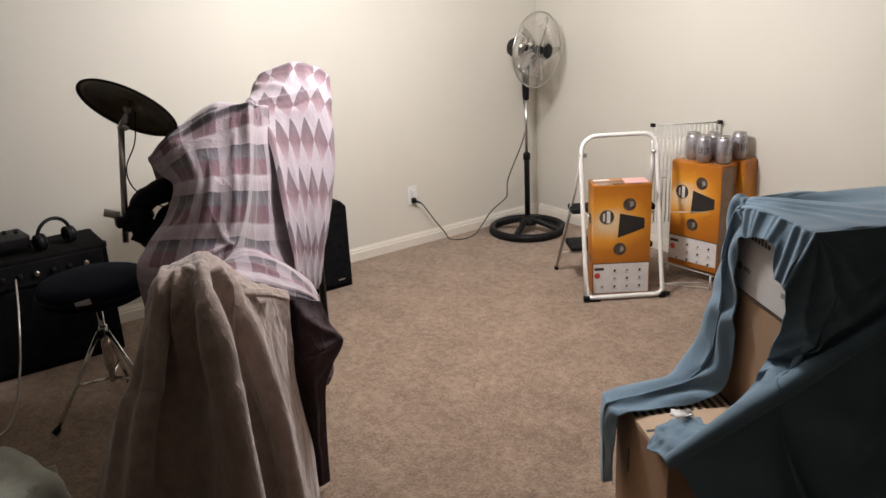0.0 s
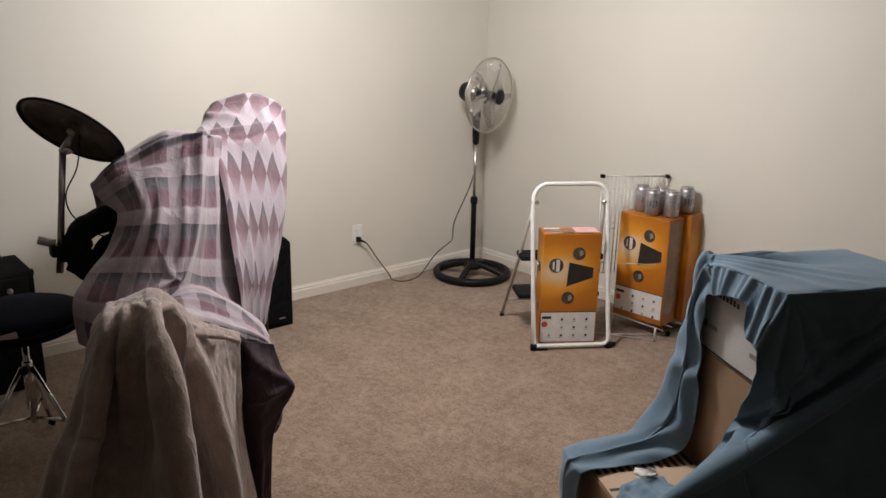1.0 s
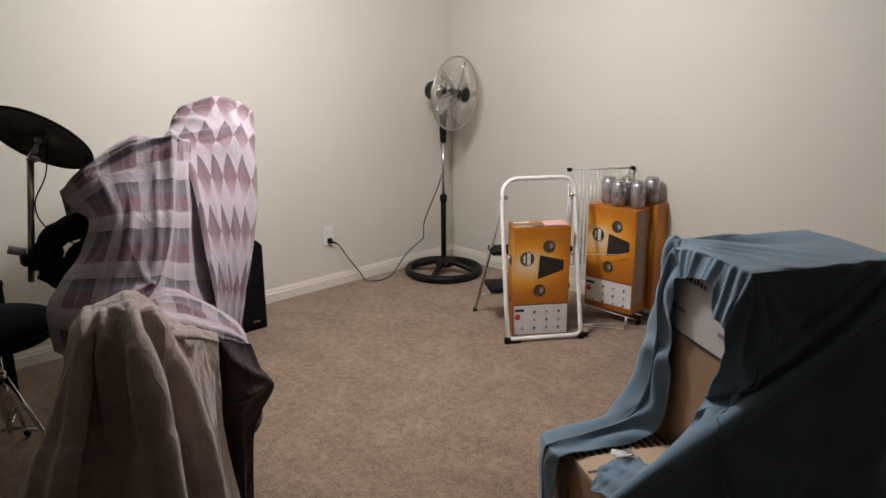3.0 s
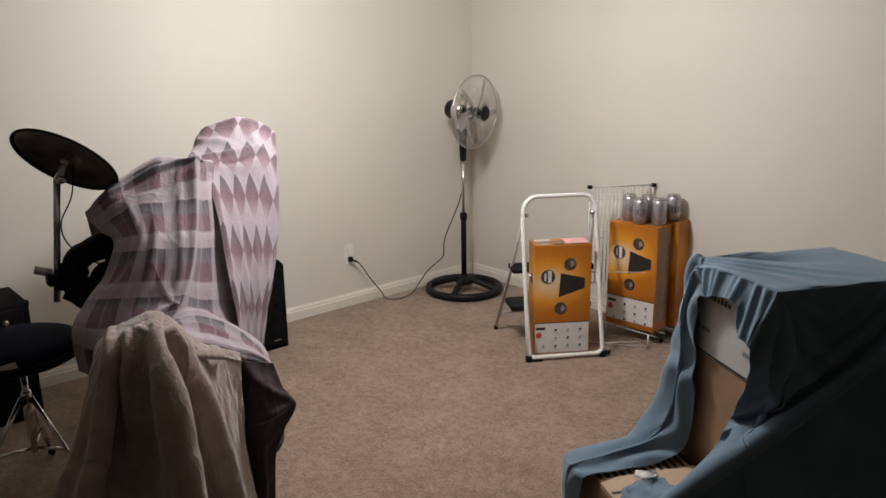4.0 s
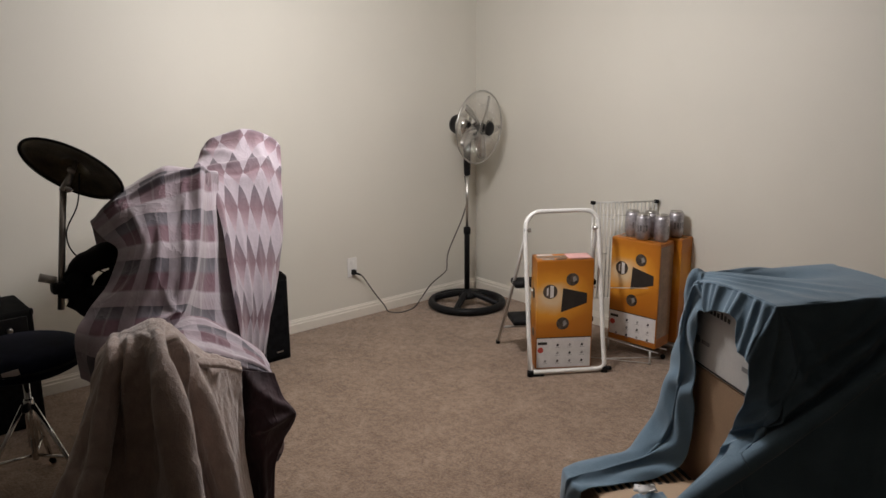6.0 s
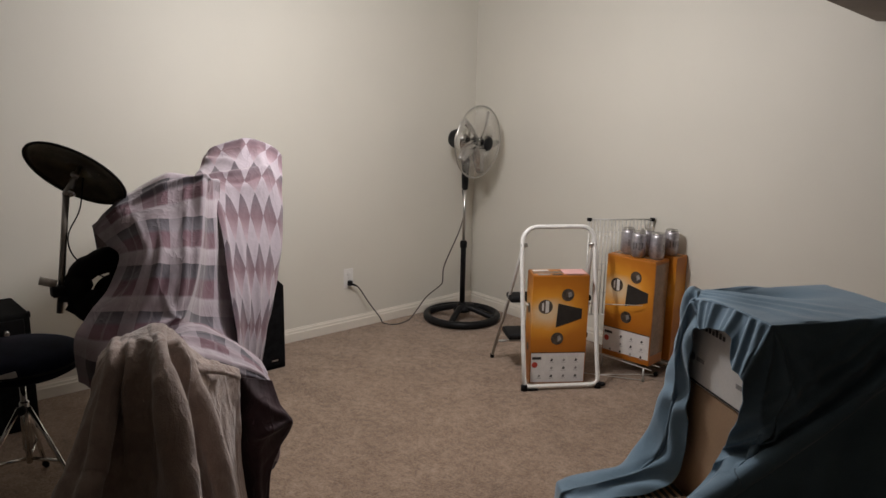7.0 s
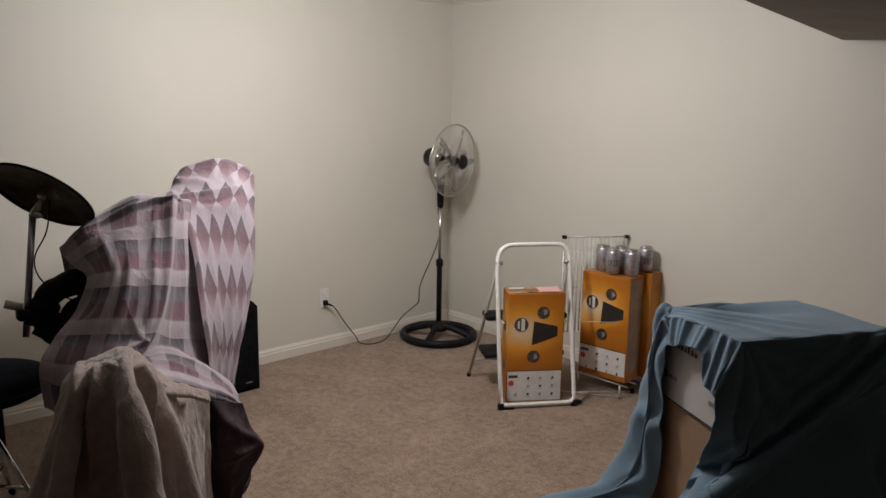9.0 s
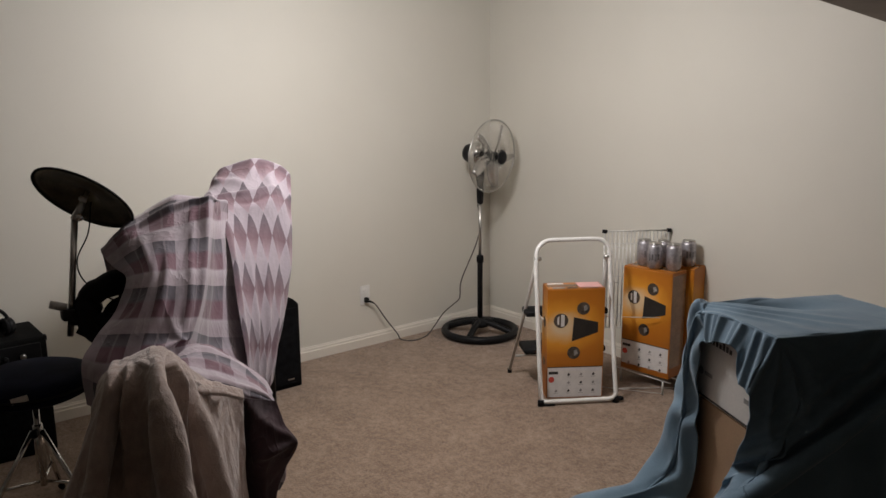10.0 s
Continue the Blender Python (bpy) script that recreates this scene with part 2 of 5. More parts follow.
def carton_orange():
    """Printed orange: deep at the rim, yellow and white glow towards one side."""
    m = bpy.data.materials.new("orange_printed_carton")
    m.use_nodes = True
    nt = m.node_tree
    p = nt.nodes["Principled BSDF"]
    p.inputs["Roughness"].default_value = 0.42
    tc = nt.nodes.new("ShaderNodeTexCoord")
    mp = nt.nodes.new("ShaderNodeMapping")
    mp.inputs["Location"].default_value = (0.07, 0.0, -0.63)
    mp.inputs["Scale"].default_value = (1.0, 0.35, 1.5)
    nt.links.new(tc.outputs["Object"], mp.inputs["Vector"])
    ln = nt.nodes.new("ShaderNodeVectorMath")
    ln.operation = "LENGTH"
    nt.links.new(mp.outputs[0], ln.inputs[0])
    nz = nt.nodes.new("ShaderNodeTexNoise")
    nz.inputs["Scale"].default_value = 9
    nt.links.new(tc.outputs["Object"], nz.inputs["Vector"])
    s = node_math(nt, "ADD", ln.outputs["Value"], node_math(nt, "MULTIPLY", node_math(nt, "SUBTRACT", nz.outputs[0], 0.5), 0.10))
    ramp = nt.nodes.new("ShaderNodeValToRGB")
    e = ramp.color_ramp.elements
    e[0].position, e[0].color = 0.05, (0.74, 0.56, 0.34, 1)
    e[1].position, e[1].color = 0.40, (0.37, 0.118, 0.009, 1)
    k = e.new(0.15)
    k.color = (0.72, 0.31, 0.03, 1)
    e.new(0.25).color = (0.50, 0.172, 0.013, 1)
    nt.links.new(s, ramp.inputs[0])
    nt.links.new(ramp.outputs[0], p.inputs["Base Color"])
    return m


ORANGE = carton_orange()

# ---- mesh helpers ----


def thing(name, m, label, category, group="", kind=""):
    ob = new(name)
    ob.empty_display_size = 0.05
    ob.matrix_world = m
    return tagged(ob, label, category, group, kind)


def mesh_ob(name, bm, material, smooth=False):
    me = bpy.data.meshes.new(name)
    bm.normal_update()
    bm.to_mesh(me)
    bm.free()
    if smooth:
        for f in me.polygons:
            f.use_smooth = True
    me.materials.append(material)
    return new(name, me)


def part(name, bm, material, parent, label="", smooth=False):
    ob = mesh_ob(name, bm, material, smooth)
    ob.parent = parent
    if label:
        ob["label"] = label
    return ob


def structure(name, bm, material, label, category, smooth=False):
    return tagged(mesh_ob(name, bm, material, smooth), label, category, "", "structure")


def block(x0, x1, y0, y1, z0, z1, bevel=0.0, bm=None):
    bm = bm or bmesh.new()
    m = Matrix.Translation(((x0 + x1) / 2, (y0 + y1) / 2, (z0 + z1) / 2)) @ Matrix.Diagonal((x1 - x0, y1 - y0, z1 - z0, 1))
    r = bmesh.ops.create_cube(bm, size=1, matrix=m)
    if bevel:
        vs = set(r["verts"])
        es = [e for e in bm.edges if e.verts[0] in vs and e.verts[1] in vs]
        bmesh.ops.bevel(bm, geom=es, offset=bevel, segments=2, affect="EDGES", profile=0.5)
    return bm


def smooth_line(pts, n=8):
    """A line that passes smoothly through pts."""
    P = [Vector(p) for p in pts]
    P = [2 * P[0] - P[1]] + P + [2 * P[-1] - P[-2]]
    out = []
    for i in range(1, len(P) - 2):
        a, b, c, d = P[i - 1:i + 3]
        for k in range(n):
            t = k / n
            out.append(0.5 * (2 * b + (c - a) * t + (2 * a - 5 * b + 4 * c - d) * t * t + (3 * b - a - 3 * c + d) * t ** 3))
    return out + [P[-2]]


def tube(pts, r, seg=10, bm=None, closed=False):
    """A round tube along pts; r may be a number or a list."""
    bm = bm or bmesh.new()
    pts = [Vector(p) for p in pts]
    n = len(pts)
    rings, up = [], None
    for i, p in enumerate(pts):
        a = pts[i - 1] if i or closed else p
        b = pts[(i + 1) % n] if i < n - 1 or closed else p
        d = (b - a).normalized()
        if up is None:
            up = d.orthogonal().normalized()
        up = (up - d * up.dot(d)).normalized()
        side = d.cross(up)
        rr = r[i] if isinstance(r, (list, tuple)) else r
        rings.append([bm.verts.new(p + rr * (math.cos(k * math.tau / seg) * up + math.sin(k * math.tau / seg) * side)) for k in range(seg)])
    for i in range(n if closed else n - 1):
        A, B = rings[i], rings[(i + 1) % n]
        for k in range(seg):
            bm.faces.new((A[k], A[(k + 1) % seg], B[(k + 1) % seg], B[k]))
    if not closed:
        bm.faces.new(rings[0][::-1])
        bm.faces.new(rings[-1])
    return bm


def lathe(profile, seg=32, m=None, bm=None):
    """Turns (radius, height) pairs round z; closes ends that stand off the axis."""
    bm = bm or bmesh.new()
    m = m or Matrix.Identity(4)
    rings = []
    for r, z in profile:
        rings.append([bm.verts.new(m @ Vector((max(r, 1e-4) * math.cos(k * math.tau / seg), max(r, 1e-4) * math.sin(k * math.tau / seg), z))) for k in range(seg)])
    for A, B in zip(rings, rings[1:]):
        for k in range(seg):
            bm.faces.new((A[k], A[(k + 1) % seg], B[(k + 1) % seg], B[k]))
    bm.faces.new(rings[0][::-1])
    bm.faces.new(rings[-1])
    return bm


def prism(outline, y0, y1, bevel=0.0):
    """An outline in x, z drawn out from y0 to y1."""
    bm = bmesh.new()
    a = [bm.verts.new((x, y0, z)) for x, z in outline]
    b = [bm.verts.new((x, y1, z)) for x, z in outline]
    n = len(a)
    bm.faces.new(a)
    bm.faces.new(b[::-1])
    for i in range(n):
        bm.faces.new((a[i], b[i], b[(i + 1) % n], a[(i + 1) % n]))
    bmesh.ops.recalc_face_normals(bm, faces=bm.faces)
    if bevel:
        bmesh.ops.bevel(bm, geom=bm.edges[:], offset=bevel, segments=2, affect="EDGES", profile=0.5)
    return bm


def aim(origin, axis, spin=0.0):
    """A pose at origin whose z lies along axis."""
    q = Vector(axis).normalized().to_track_quat("Z", "Y")
    return Matrix.Translation(origin) @ q.to_matrix().to_4x4() @ Matrix.Rotation(spin, 4, "Z")


# ---- the room ----
# east and south walls are unseen, added far off to weaken bounced light
RX, RY, CEILING = 9.5, -11.0, 2.37
structure("floor", block(-0.12, RX + 0.12, RY - 0.12, 0.12, -0.10, 0.0), CARPET, "beige cut-pile carpet with trodden patches", "floor")
structure("wall_west", block(-0.12, 0, RY - 0.12, 0.12, 0.0, CEILING), WALL, "plain cream painted wall with an outlet", "wall")
structure("wall_north", block(0, RX + 0.12, 0, 0.12, 0.0, CEILING), WALL, "plain cream painted wall behind the fan and boxes", "wall")
structure("wall_east", block(RX, RX + 0.12, RY - 0.12, 0, 0.0, CEILING), WALL, "unseen cream painted wall closing the room, far off to cut bounce", "wall")
structure("wall_south", block(0, RX, RY - 0.12, RY, 0.0, CEILING), WALL, "unseen cream painted wall closing the room, far off to cut bounce", "wall")
structure("ceiling", block(-0.12, RX + 0.12, RY - 0.12, 0.12, CEILING, CEILING + 0.1), CEIL, "pale matt painted ceiling", "ceiling")


def board(length, profile, m, name, label, category):
    """A moulding with a profile (out, up), drawn along its local y."""
    bm = prism(profile, 0, length)
    bm.transform(m)
    return structure(name, bm, TRIM, label, category)


BASE = [(0.0, 0.0), (0.015, 0.0), (0.015, 0.055), (0.011, 0.061), (0.011, 0.072), (0.006, 0.080), (0.005, 0.086), (0.0, 0.086)]
board(11.0, BASE, pose(0.0005, -11.0, 0.0), "baseboard", "white painted stepped baseboard along the wall", "baseboard")
board(9.48, BASE, pose(9.5, -0.0005, 0.0, 0, 0, 90) @ Matrix.Scale(-1, 4, (1, 0, 0)), "baseboard", "white painted stepped baseboard along the wall", "baseboard")
CROWN = [(0.0, 0.0), (0.006, 0.0), (0.008, -0.010), (0.016, -0.018), (0.016, -0.026), (0.0, -0.032)]
board(11.0, [(x, z - 0.0005) for x, z in CROWN], pose(0.0005, -11.0, CEILING), "trim", "narrow painted trim under the ceiling", "trim")
board(9.48, [(x, z - 0.0005) for x, z in CROWN], pose(9.5, -0.0005, CEILING, 0, 0, 90) @ Matrix.Scale(-1, 4, (1, 0, 0)), "trim", "narrow painted trim under the ceiling", "trim")

# the sloping soffit that runs out from the north wall over the camera's side, its shade put into a dark colour
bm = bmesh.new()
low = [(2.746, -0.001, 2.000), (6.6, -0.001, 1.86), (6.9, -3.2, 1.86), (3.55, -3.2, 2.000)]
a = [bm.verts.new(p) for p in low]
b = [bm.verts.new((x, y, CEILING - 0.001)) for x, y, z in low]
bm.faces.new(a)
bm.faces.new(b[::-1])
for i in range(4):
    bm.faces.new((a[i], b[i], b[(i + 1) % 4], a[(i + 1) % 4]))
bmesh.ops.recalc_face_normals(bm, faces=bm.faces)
structure("soffit", bm, SOFFIT, "boxed soffit hanging under the ceiling, shade put into its dark colour", "soffit")

# ---- pedestal fan and its cord ----
BLADE = mat("blade_metal", (0.50, 0.49, 0.48), 0.24, 0.95, vary=0.05, scale=12, fine=80, bump=0.02)
fan = thing("pedestal_fan", pose(0.305, -0.365, 0.0), "chrome and black pedestal fan standing in the room corner", "fan")
ring = [(0.25 * math.cos(k * math.tau / 40), 0.25 * math.sin(k * math.tau / 40), 0.028) for k in range(40)]
base = part("base", tube(ring, 0.027, 12, None, True), BLACK, fan, "round black plastic foot ring", True)
for k in range(4):
    c, s = math.cos(k * math.pi / 2 + 0.5), math.sin(k * math.pi / 2 + 0.5)
    part("base_arm", tube(smooth_line([(0.245 * c, 0.245 * s, 0.03), (0.15 * c, 0.15 * s, 0.062), (0.07 * c, 0.07 * s, 0.085), (0.0, 0.0, 0.092)], 4), 0.022, 8), BLACK, fan, "", True)
part("base_hub", lathe([(0.06, 0.06), (0.058, 0.085), (0.035, 0.105), (0.024, 0.125)], 24), BLACK, fan, "", True)
part("lower_pole", lathe([(0.019, 0.10), (0.019, 0.53), (0.017, 0.535)], 20), BLACK, fan, "black lower tube", True)
part("collar", lathe([(0.020, 0.52), (0.025, 0.527), (0.025, 0.562), (0.019, 0.572), (0.013, 0.575)], 20), RUBBER, fan, "", True)
part("upper_pole", lathe([(0.011, 0.56), (0.011, 0.95)], 16), STEEL, fan, "bright steel upper tube", True)
part("neck", lathe([(0.016, 0.935), (0.022, 0.945), (0.025, 1.03), (0.022, 1.07), (0.030, 1.13), (0.020, 1.19)], 20), BLACK, fan, "black plastic neck", True)
AX = Vector((0.985, 0.16, -0.06)).normalized()
HUB = Vector((0.0, 0.0, 1.275))
head = aim(HUB, AX)
part("motor", lathe([(0.02, -0.118), (0.056, -0.114), (0.066, -0.09), (0.070, -0.05), (0.074, -0.045)], 28, head), BLACK, fan, "black motor housing", True)
part("motor_shell", lathe([(0.074, -0.046), (0.080, -0.04), (0.080, 0.0), (0.076, 0.03), (0.03, 0.036)], 28, head), CHROME, fan, "bright chrome motor shell", True)


def guard(sign, n):
    """One half of the wire cage: fine bent spokes."""
    bm = bmesh.new()
    for k in range(n):
        a = k * math.tau / n
        pts = []
        for r, z in ((0.040, 0.085), (0.10, 0.080), (0.17, 0.062), (0.222, 0.028), (0.242, 0.0)):
            w = a + 0.25 * r * sign
            pts.append(head @ Vector((r * math.cos(w), r * math.sin(w), 0.105 + sign * z)))
        tube(pts, 0.0009, 4, bm)
    for r, z in ((0.10, 0.080), (0.17, 0.062)):
        tube([head @ Vector((r * math.cos(k * math.tau / 48), r * math.sin(k * math.tau / 48), 0.105 + sign * z)) for k in range(48)], 0.0012, 4, bm, True)
    return bm


part("front_guard", guard(1, 84), CHROME, fan, "fine chromed wire cage", True)
part("rear_guard", guard(-1, 72), CHROME, fan, "fine chromed wire cage", True)
part("guard_rim", tube([head @ Vector((0.243 * math.cos(k * math.tau / 64), 0.243 * math.sin(k * math.tau / 64), 0.105)) for k in range(64)], 0.0052, 8, None, True), STEEL, fan, "", True)
part("badge", lathe([(0.044, 0.186), (0.046, 0.194), (0.036, 0.199)], 28, head), BLACK, fan, "round black badge on the cage", True)
part("spindle", lathe([(0.030, 0.06), (0.034, 0.075), (0.030, 0.135), (0.012, 0.142)], 20, head), BLACK, fan, "", True)
downward = head.to_3x3().inverted() @ Vector((0.0, 0.10, -1.0))
spin = math.atan2(downward.y, downward.x)
for k in range(5):
    bm = bmesh.new()
    rows = []
    for i in range(9):
        r = 0.026 + 0.192 * i / 8
        wide = 0.030 + 0.052 * math.sin(math.pi * min(1, 0.18 + 0.72 * i / 8))
        twist = radians(42 - 20 * i / 8)
        a0 = k * math.tau / 5 + spin - 0.12 + 0.25 * i / 8
        row = []
        for j in range(6):
            q = (j / 5 - 0.5) * wide
            cup = 0.012 * math.cos((j / 5 - 0.5) * math.pi)
            p = Vector((r, q * math.cos(twist), 0.105 + q * math.sin(twist) + cup))
            row.append(bm.verts.new(head @ (Matrix.Rotation(a0, 4, "Z") @ p)))
        rows.append(row)
    for A, B in zip(rows, rows[1:]):
        for j in range(5):
            bm.faces.new((A[j], A[j + 1], B[j + 1], B[j]))
    ob = part("blade", bm, BLADE, fan, "polished dark metal blade", True)
    ob.modifiers.new("thick", "SOLIDIFY").thickness = 0.0016

cord_line = smooth_line([(0.032, -1.13, 0.325), (0.05, -1.085, 0.295), (0.06, -1.005, 0.175), (0.065, -0.919, 0.06), (0.064, -0.882, 0.006), (0.136, -0.829, 0.006), (0.108, -0.695, 0.006), (0.09, -0.611, 0.054), (0.12, -0.543, 0.151), (0.17, -0.455, 0.235), (0.19, -0.453, 0.279), (0.2, -0.446, 0.391), (0.255, -0.36, 0.64), (0.275, -0.337, 0.789), (0.286, -0.37, 0.93)], 6)
tagged(mesh_ob("power_cord", tube(cord_line, 0.0045, 8), mat("grey_cord", (0.10, 0.085, 0.075), 0.5, vary=0.1, scale=30), True), "dark grey fan cord hanging down to the carpet", "cord")
plug = thing("plug", pose(0.0, -1.132, 0.325), "black moulded plug pushed into the outlet", "plug")
part("plug_body", block(0.0045, 0.034, -0.014, 0.014, -0.017, 0.017, 0.005), RUBBER, plug, "", True)
part("strain_relief", tube([(0.03, 0.0, -0.002), (0.042, 0.02, -0.012), (0.046, 0.042, -0.024)], [0.008, 0.007, 0.005], 10), RUBBER, plug, "", True)

outlet = thing("wall_outlet", pose(0.0, -1.134, 0.357), "white double wall outlet above the baseboard", "outlet", "", "structure")
part("cover_plate", block(0.0005, 0.0055, -0.038, 0.038, -0.066, 0.066, 0.002), ENAMEL, outlet, "")
for s in (-1, 1):
    part("socket", lathe([(0.0165, 0.0), (0.0165, 0.0025), (0.015, 0.003)], 20, pose(0.0055, 0, 0.0325 * s, 0, 90, 0)), ENAMEL, outlet, "", True)
part("screw", lathe([(0.003, 0), (0.0025, 0.0015)], 10, pose(0.0055, 0, 0, 0, 90, 0)), STEEL, outlet, "", True)

# ---- step stool ----
u = Vector((0.535, 0.845, 0.0))
back = Vector((-0.845, 0.535, 0.0))
FOOT = Vector((1.512, -0.985, 0.0))
stool = thing("step_stool", Matrix.Translation(FOOT), "white folding two-step stool standing open on the carpet", "step stool")
W = 0.425
up = Vector((0, 0, 1))


def lp(across, depth, z):
    """A place on the stool: across its feet, back from them, up."""
    return u * across + back * depth + up * z


R = 0.0125
lean = 0.205 / 0.88
hoop = [lp(0.0, 0.0, 0.02)]
hoop += [lp(0.0, lean * z, z) for z in (0.2, 0.4, 0.6, 0.74)]
for k in range(1, 8):
    a = k / 8 * math.pi / 2
    hoop.append(lp(0.09 * (1 - math.cos(a)) + 0.004, lean * (0.80 + 0.09 * math.sin(a)), 0.80 + 0.09 * math.sin(a)))
hoop += [lp(0.10 + 0.055 * k, lean * 0.89, 0.89) for k in range(5)]
for k in range(1, 8):
    a = k / 8 * math.pi / 2
    hoop.append(lp(W - 0.075 + 0.075 * math.sin(a), lean * (0.81 + 0.08 * math.cos(a)), 0.81 + 0.08 * math.cos(a)))
hoop += [lp(W, lean * z, z) for z in (0.74, 0.6, 0.4, 0.2)]
hoop += [lp(W, 0.0, 0.05), lp(W - 0.012, 0.0, 0.028), lp(W - 0.04, 0.0, 0.02), lp(0.04, 0.0, 0.02), lp(0.012, 0.0, 0.024)]
part("front_frame", tube(hoop, R, 12, None, True), ENAMEL, stool, "white enamelled tube hoop with scuffs", True)
for x in (0.012, W - 0.012):
    part("rear_leg", tube([lp(x + (0.075 if x > 0.2 else -0.08), 0.545, 0.012), lp(x + (0.03 if x > 0.2 else -0.036), 0.355, 0.42), lp(x, 0.185, 0.80)], 0.0095, 10), GREYTUBE, stool, "grey metal rear leg", True)
    part("inner_strut", tube([lp(x + (0.02 if x < 0.1 else -0.02), 0.12, 0.46), lp(x + (0.02 if x < 0.1 else -0.02), 0.30, 0.45)], 0.007, 8), ENAMEL, stool, "", True)
    part("rivet", lathe([(0.012, -0.02), (0.012, 0.02)], 12, aim(lp(x, 0.185, 0.79), u)), STEEL, stool, "", True)
part("rear_brace", tube([lp(-0.045, 0.475, 0.13), lp(W + 0.04, 0.475, 0.13)], 0.008, 8), GREYTUBE, stool, "", True)
turn = Matrix((( *u, 0), (*back, 0), (*up, 0), (0, 0, 0, 1))).transposed()
for z, d0, d1 in ((0.195, 0.31, 0.47), (0.43, 0.285, 0.395)):
    bm = block(-0.03, W + 0.03, d0 - 0.02, d1, z, z + 0.034, 0.010)
    bm.transform(turn)
    step = part("step", bm, RUBBER, stool, "black ribbed tread", True)
    bm = bmesh.new()
    for k in range(7):
        y = d0 + (d1 - d0) * (k + 0.5) / 7
        block(0.04, W - 0.04, y - 0.005, y + 0.005, z + 0.0275, z + 0.031, 0, bm)
    bm.transform(turn)
    part("tread_ribs", bm, RUBBER, step)
for x, r in ((0.0, 0.019), (W, 0.019)):
    bm = lathe([(r, 0.0), (r, 0.03), (r * 0.7, 0.036)], 16, Matrix.Translation(lp(x, 0.0, 0.0)))
    part("rubber_foot", bm, RUBBER, stool, "", True)
bm = block(0.0, 0.075, -0.018, 0.018, 0.001, 0.012, 0.003)
bm.transform(turn)
part("rubber_foot", bm, RUBBER, stool)
part("locking_knob", lathe([(0.010, 0.0), (0.014, 0.01), (0.010, 0.028)], 14, aim(lp(W + 0.012, -0.004, 0.022), u)), RUBBER, stool, "", True)
for x in (0.012, W - 0.012):
    part("rubber_foot", lathe([(0.013, 0.0), (0.013, 0.022), (0.010, 0.026)], 12, Matrix.Translation(lp(x + (0.075 if x > 0.2 else -0.08), 0.545, 0.0))), RUBBER, stool, "", True)

# ---- orange cartons ----


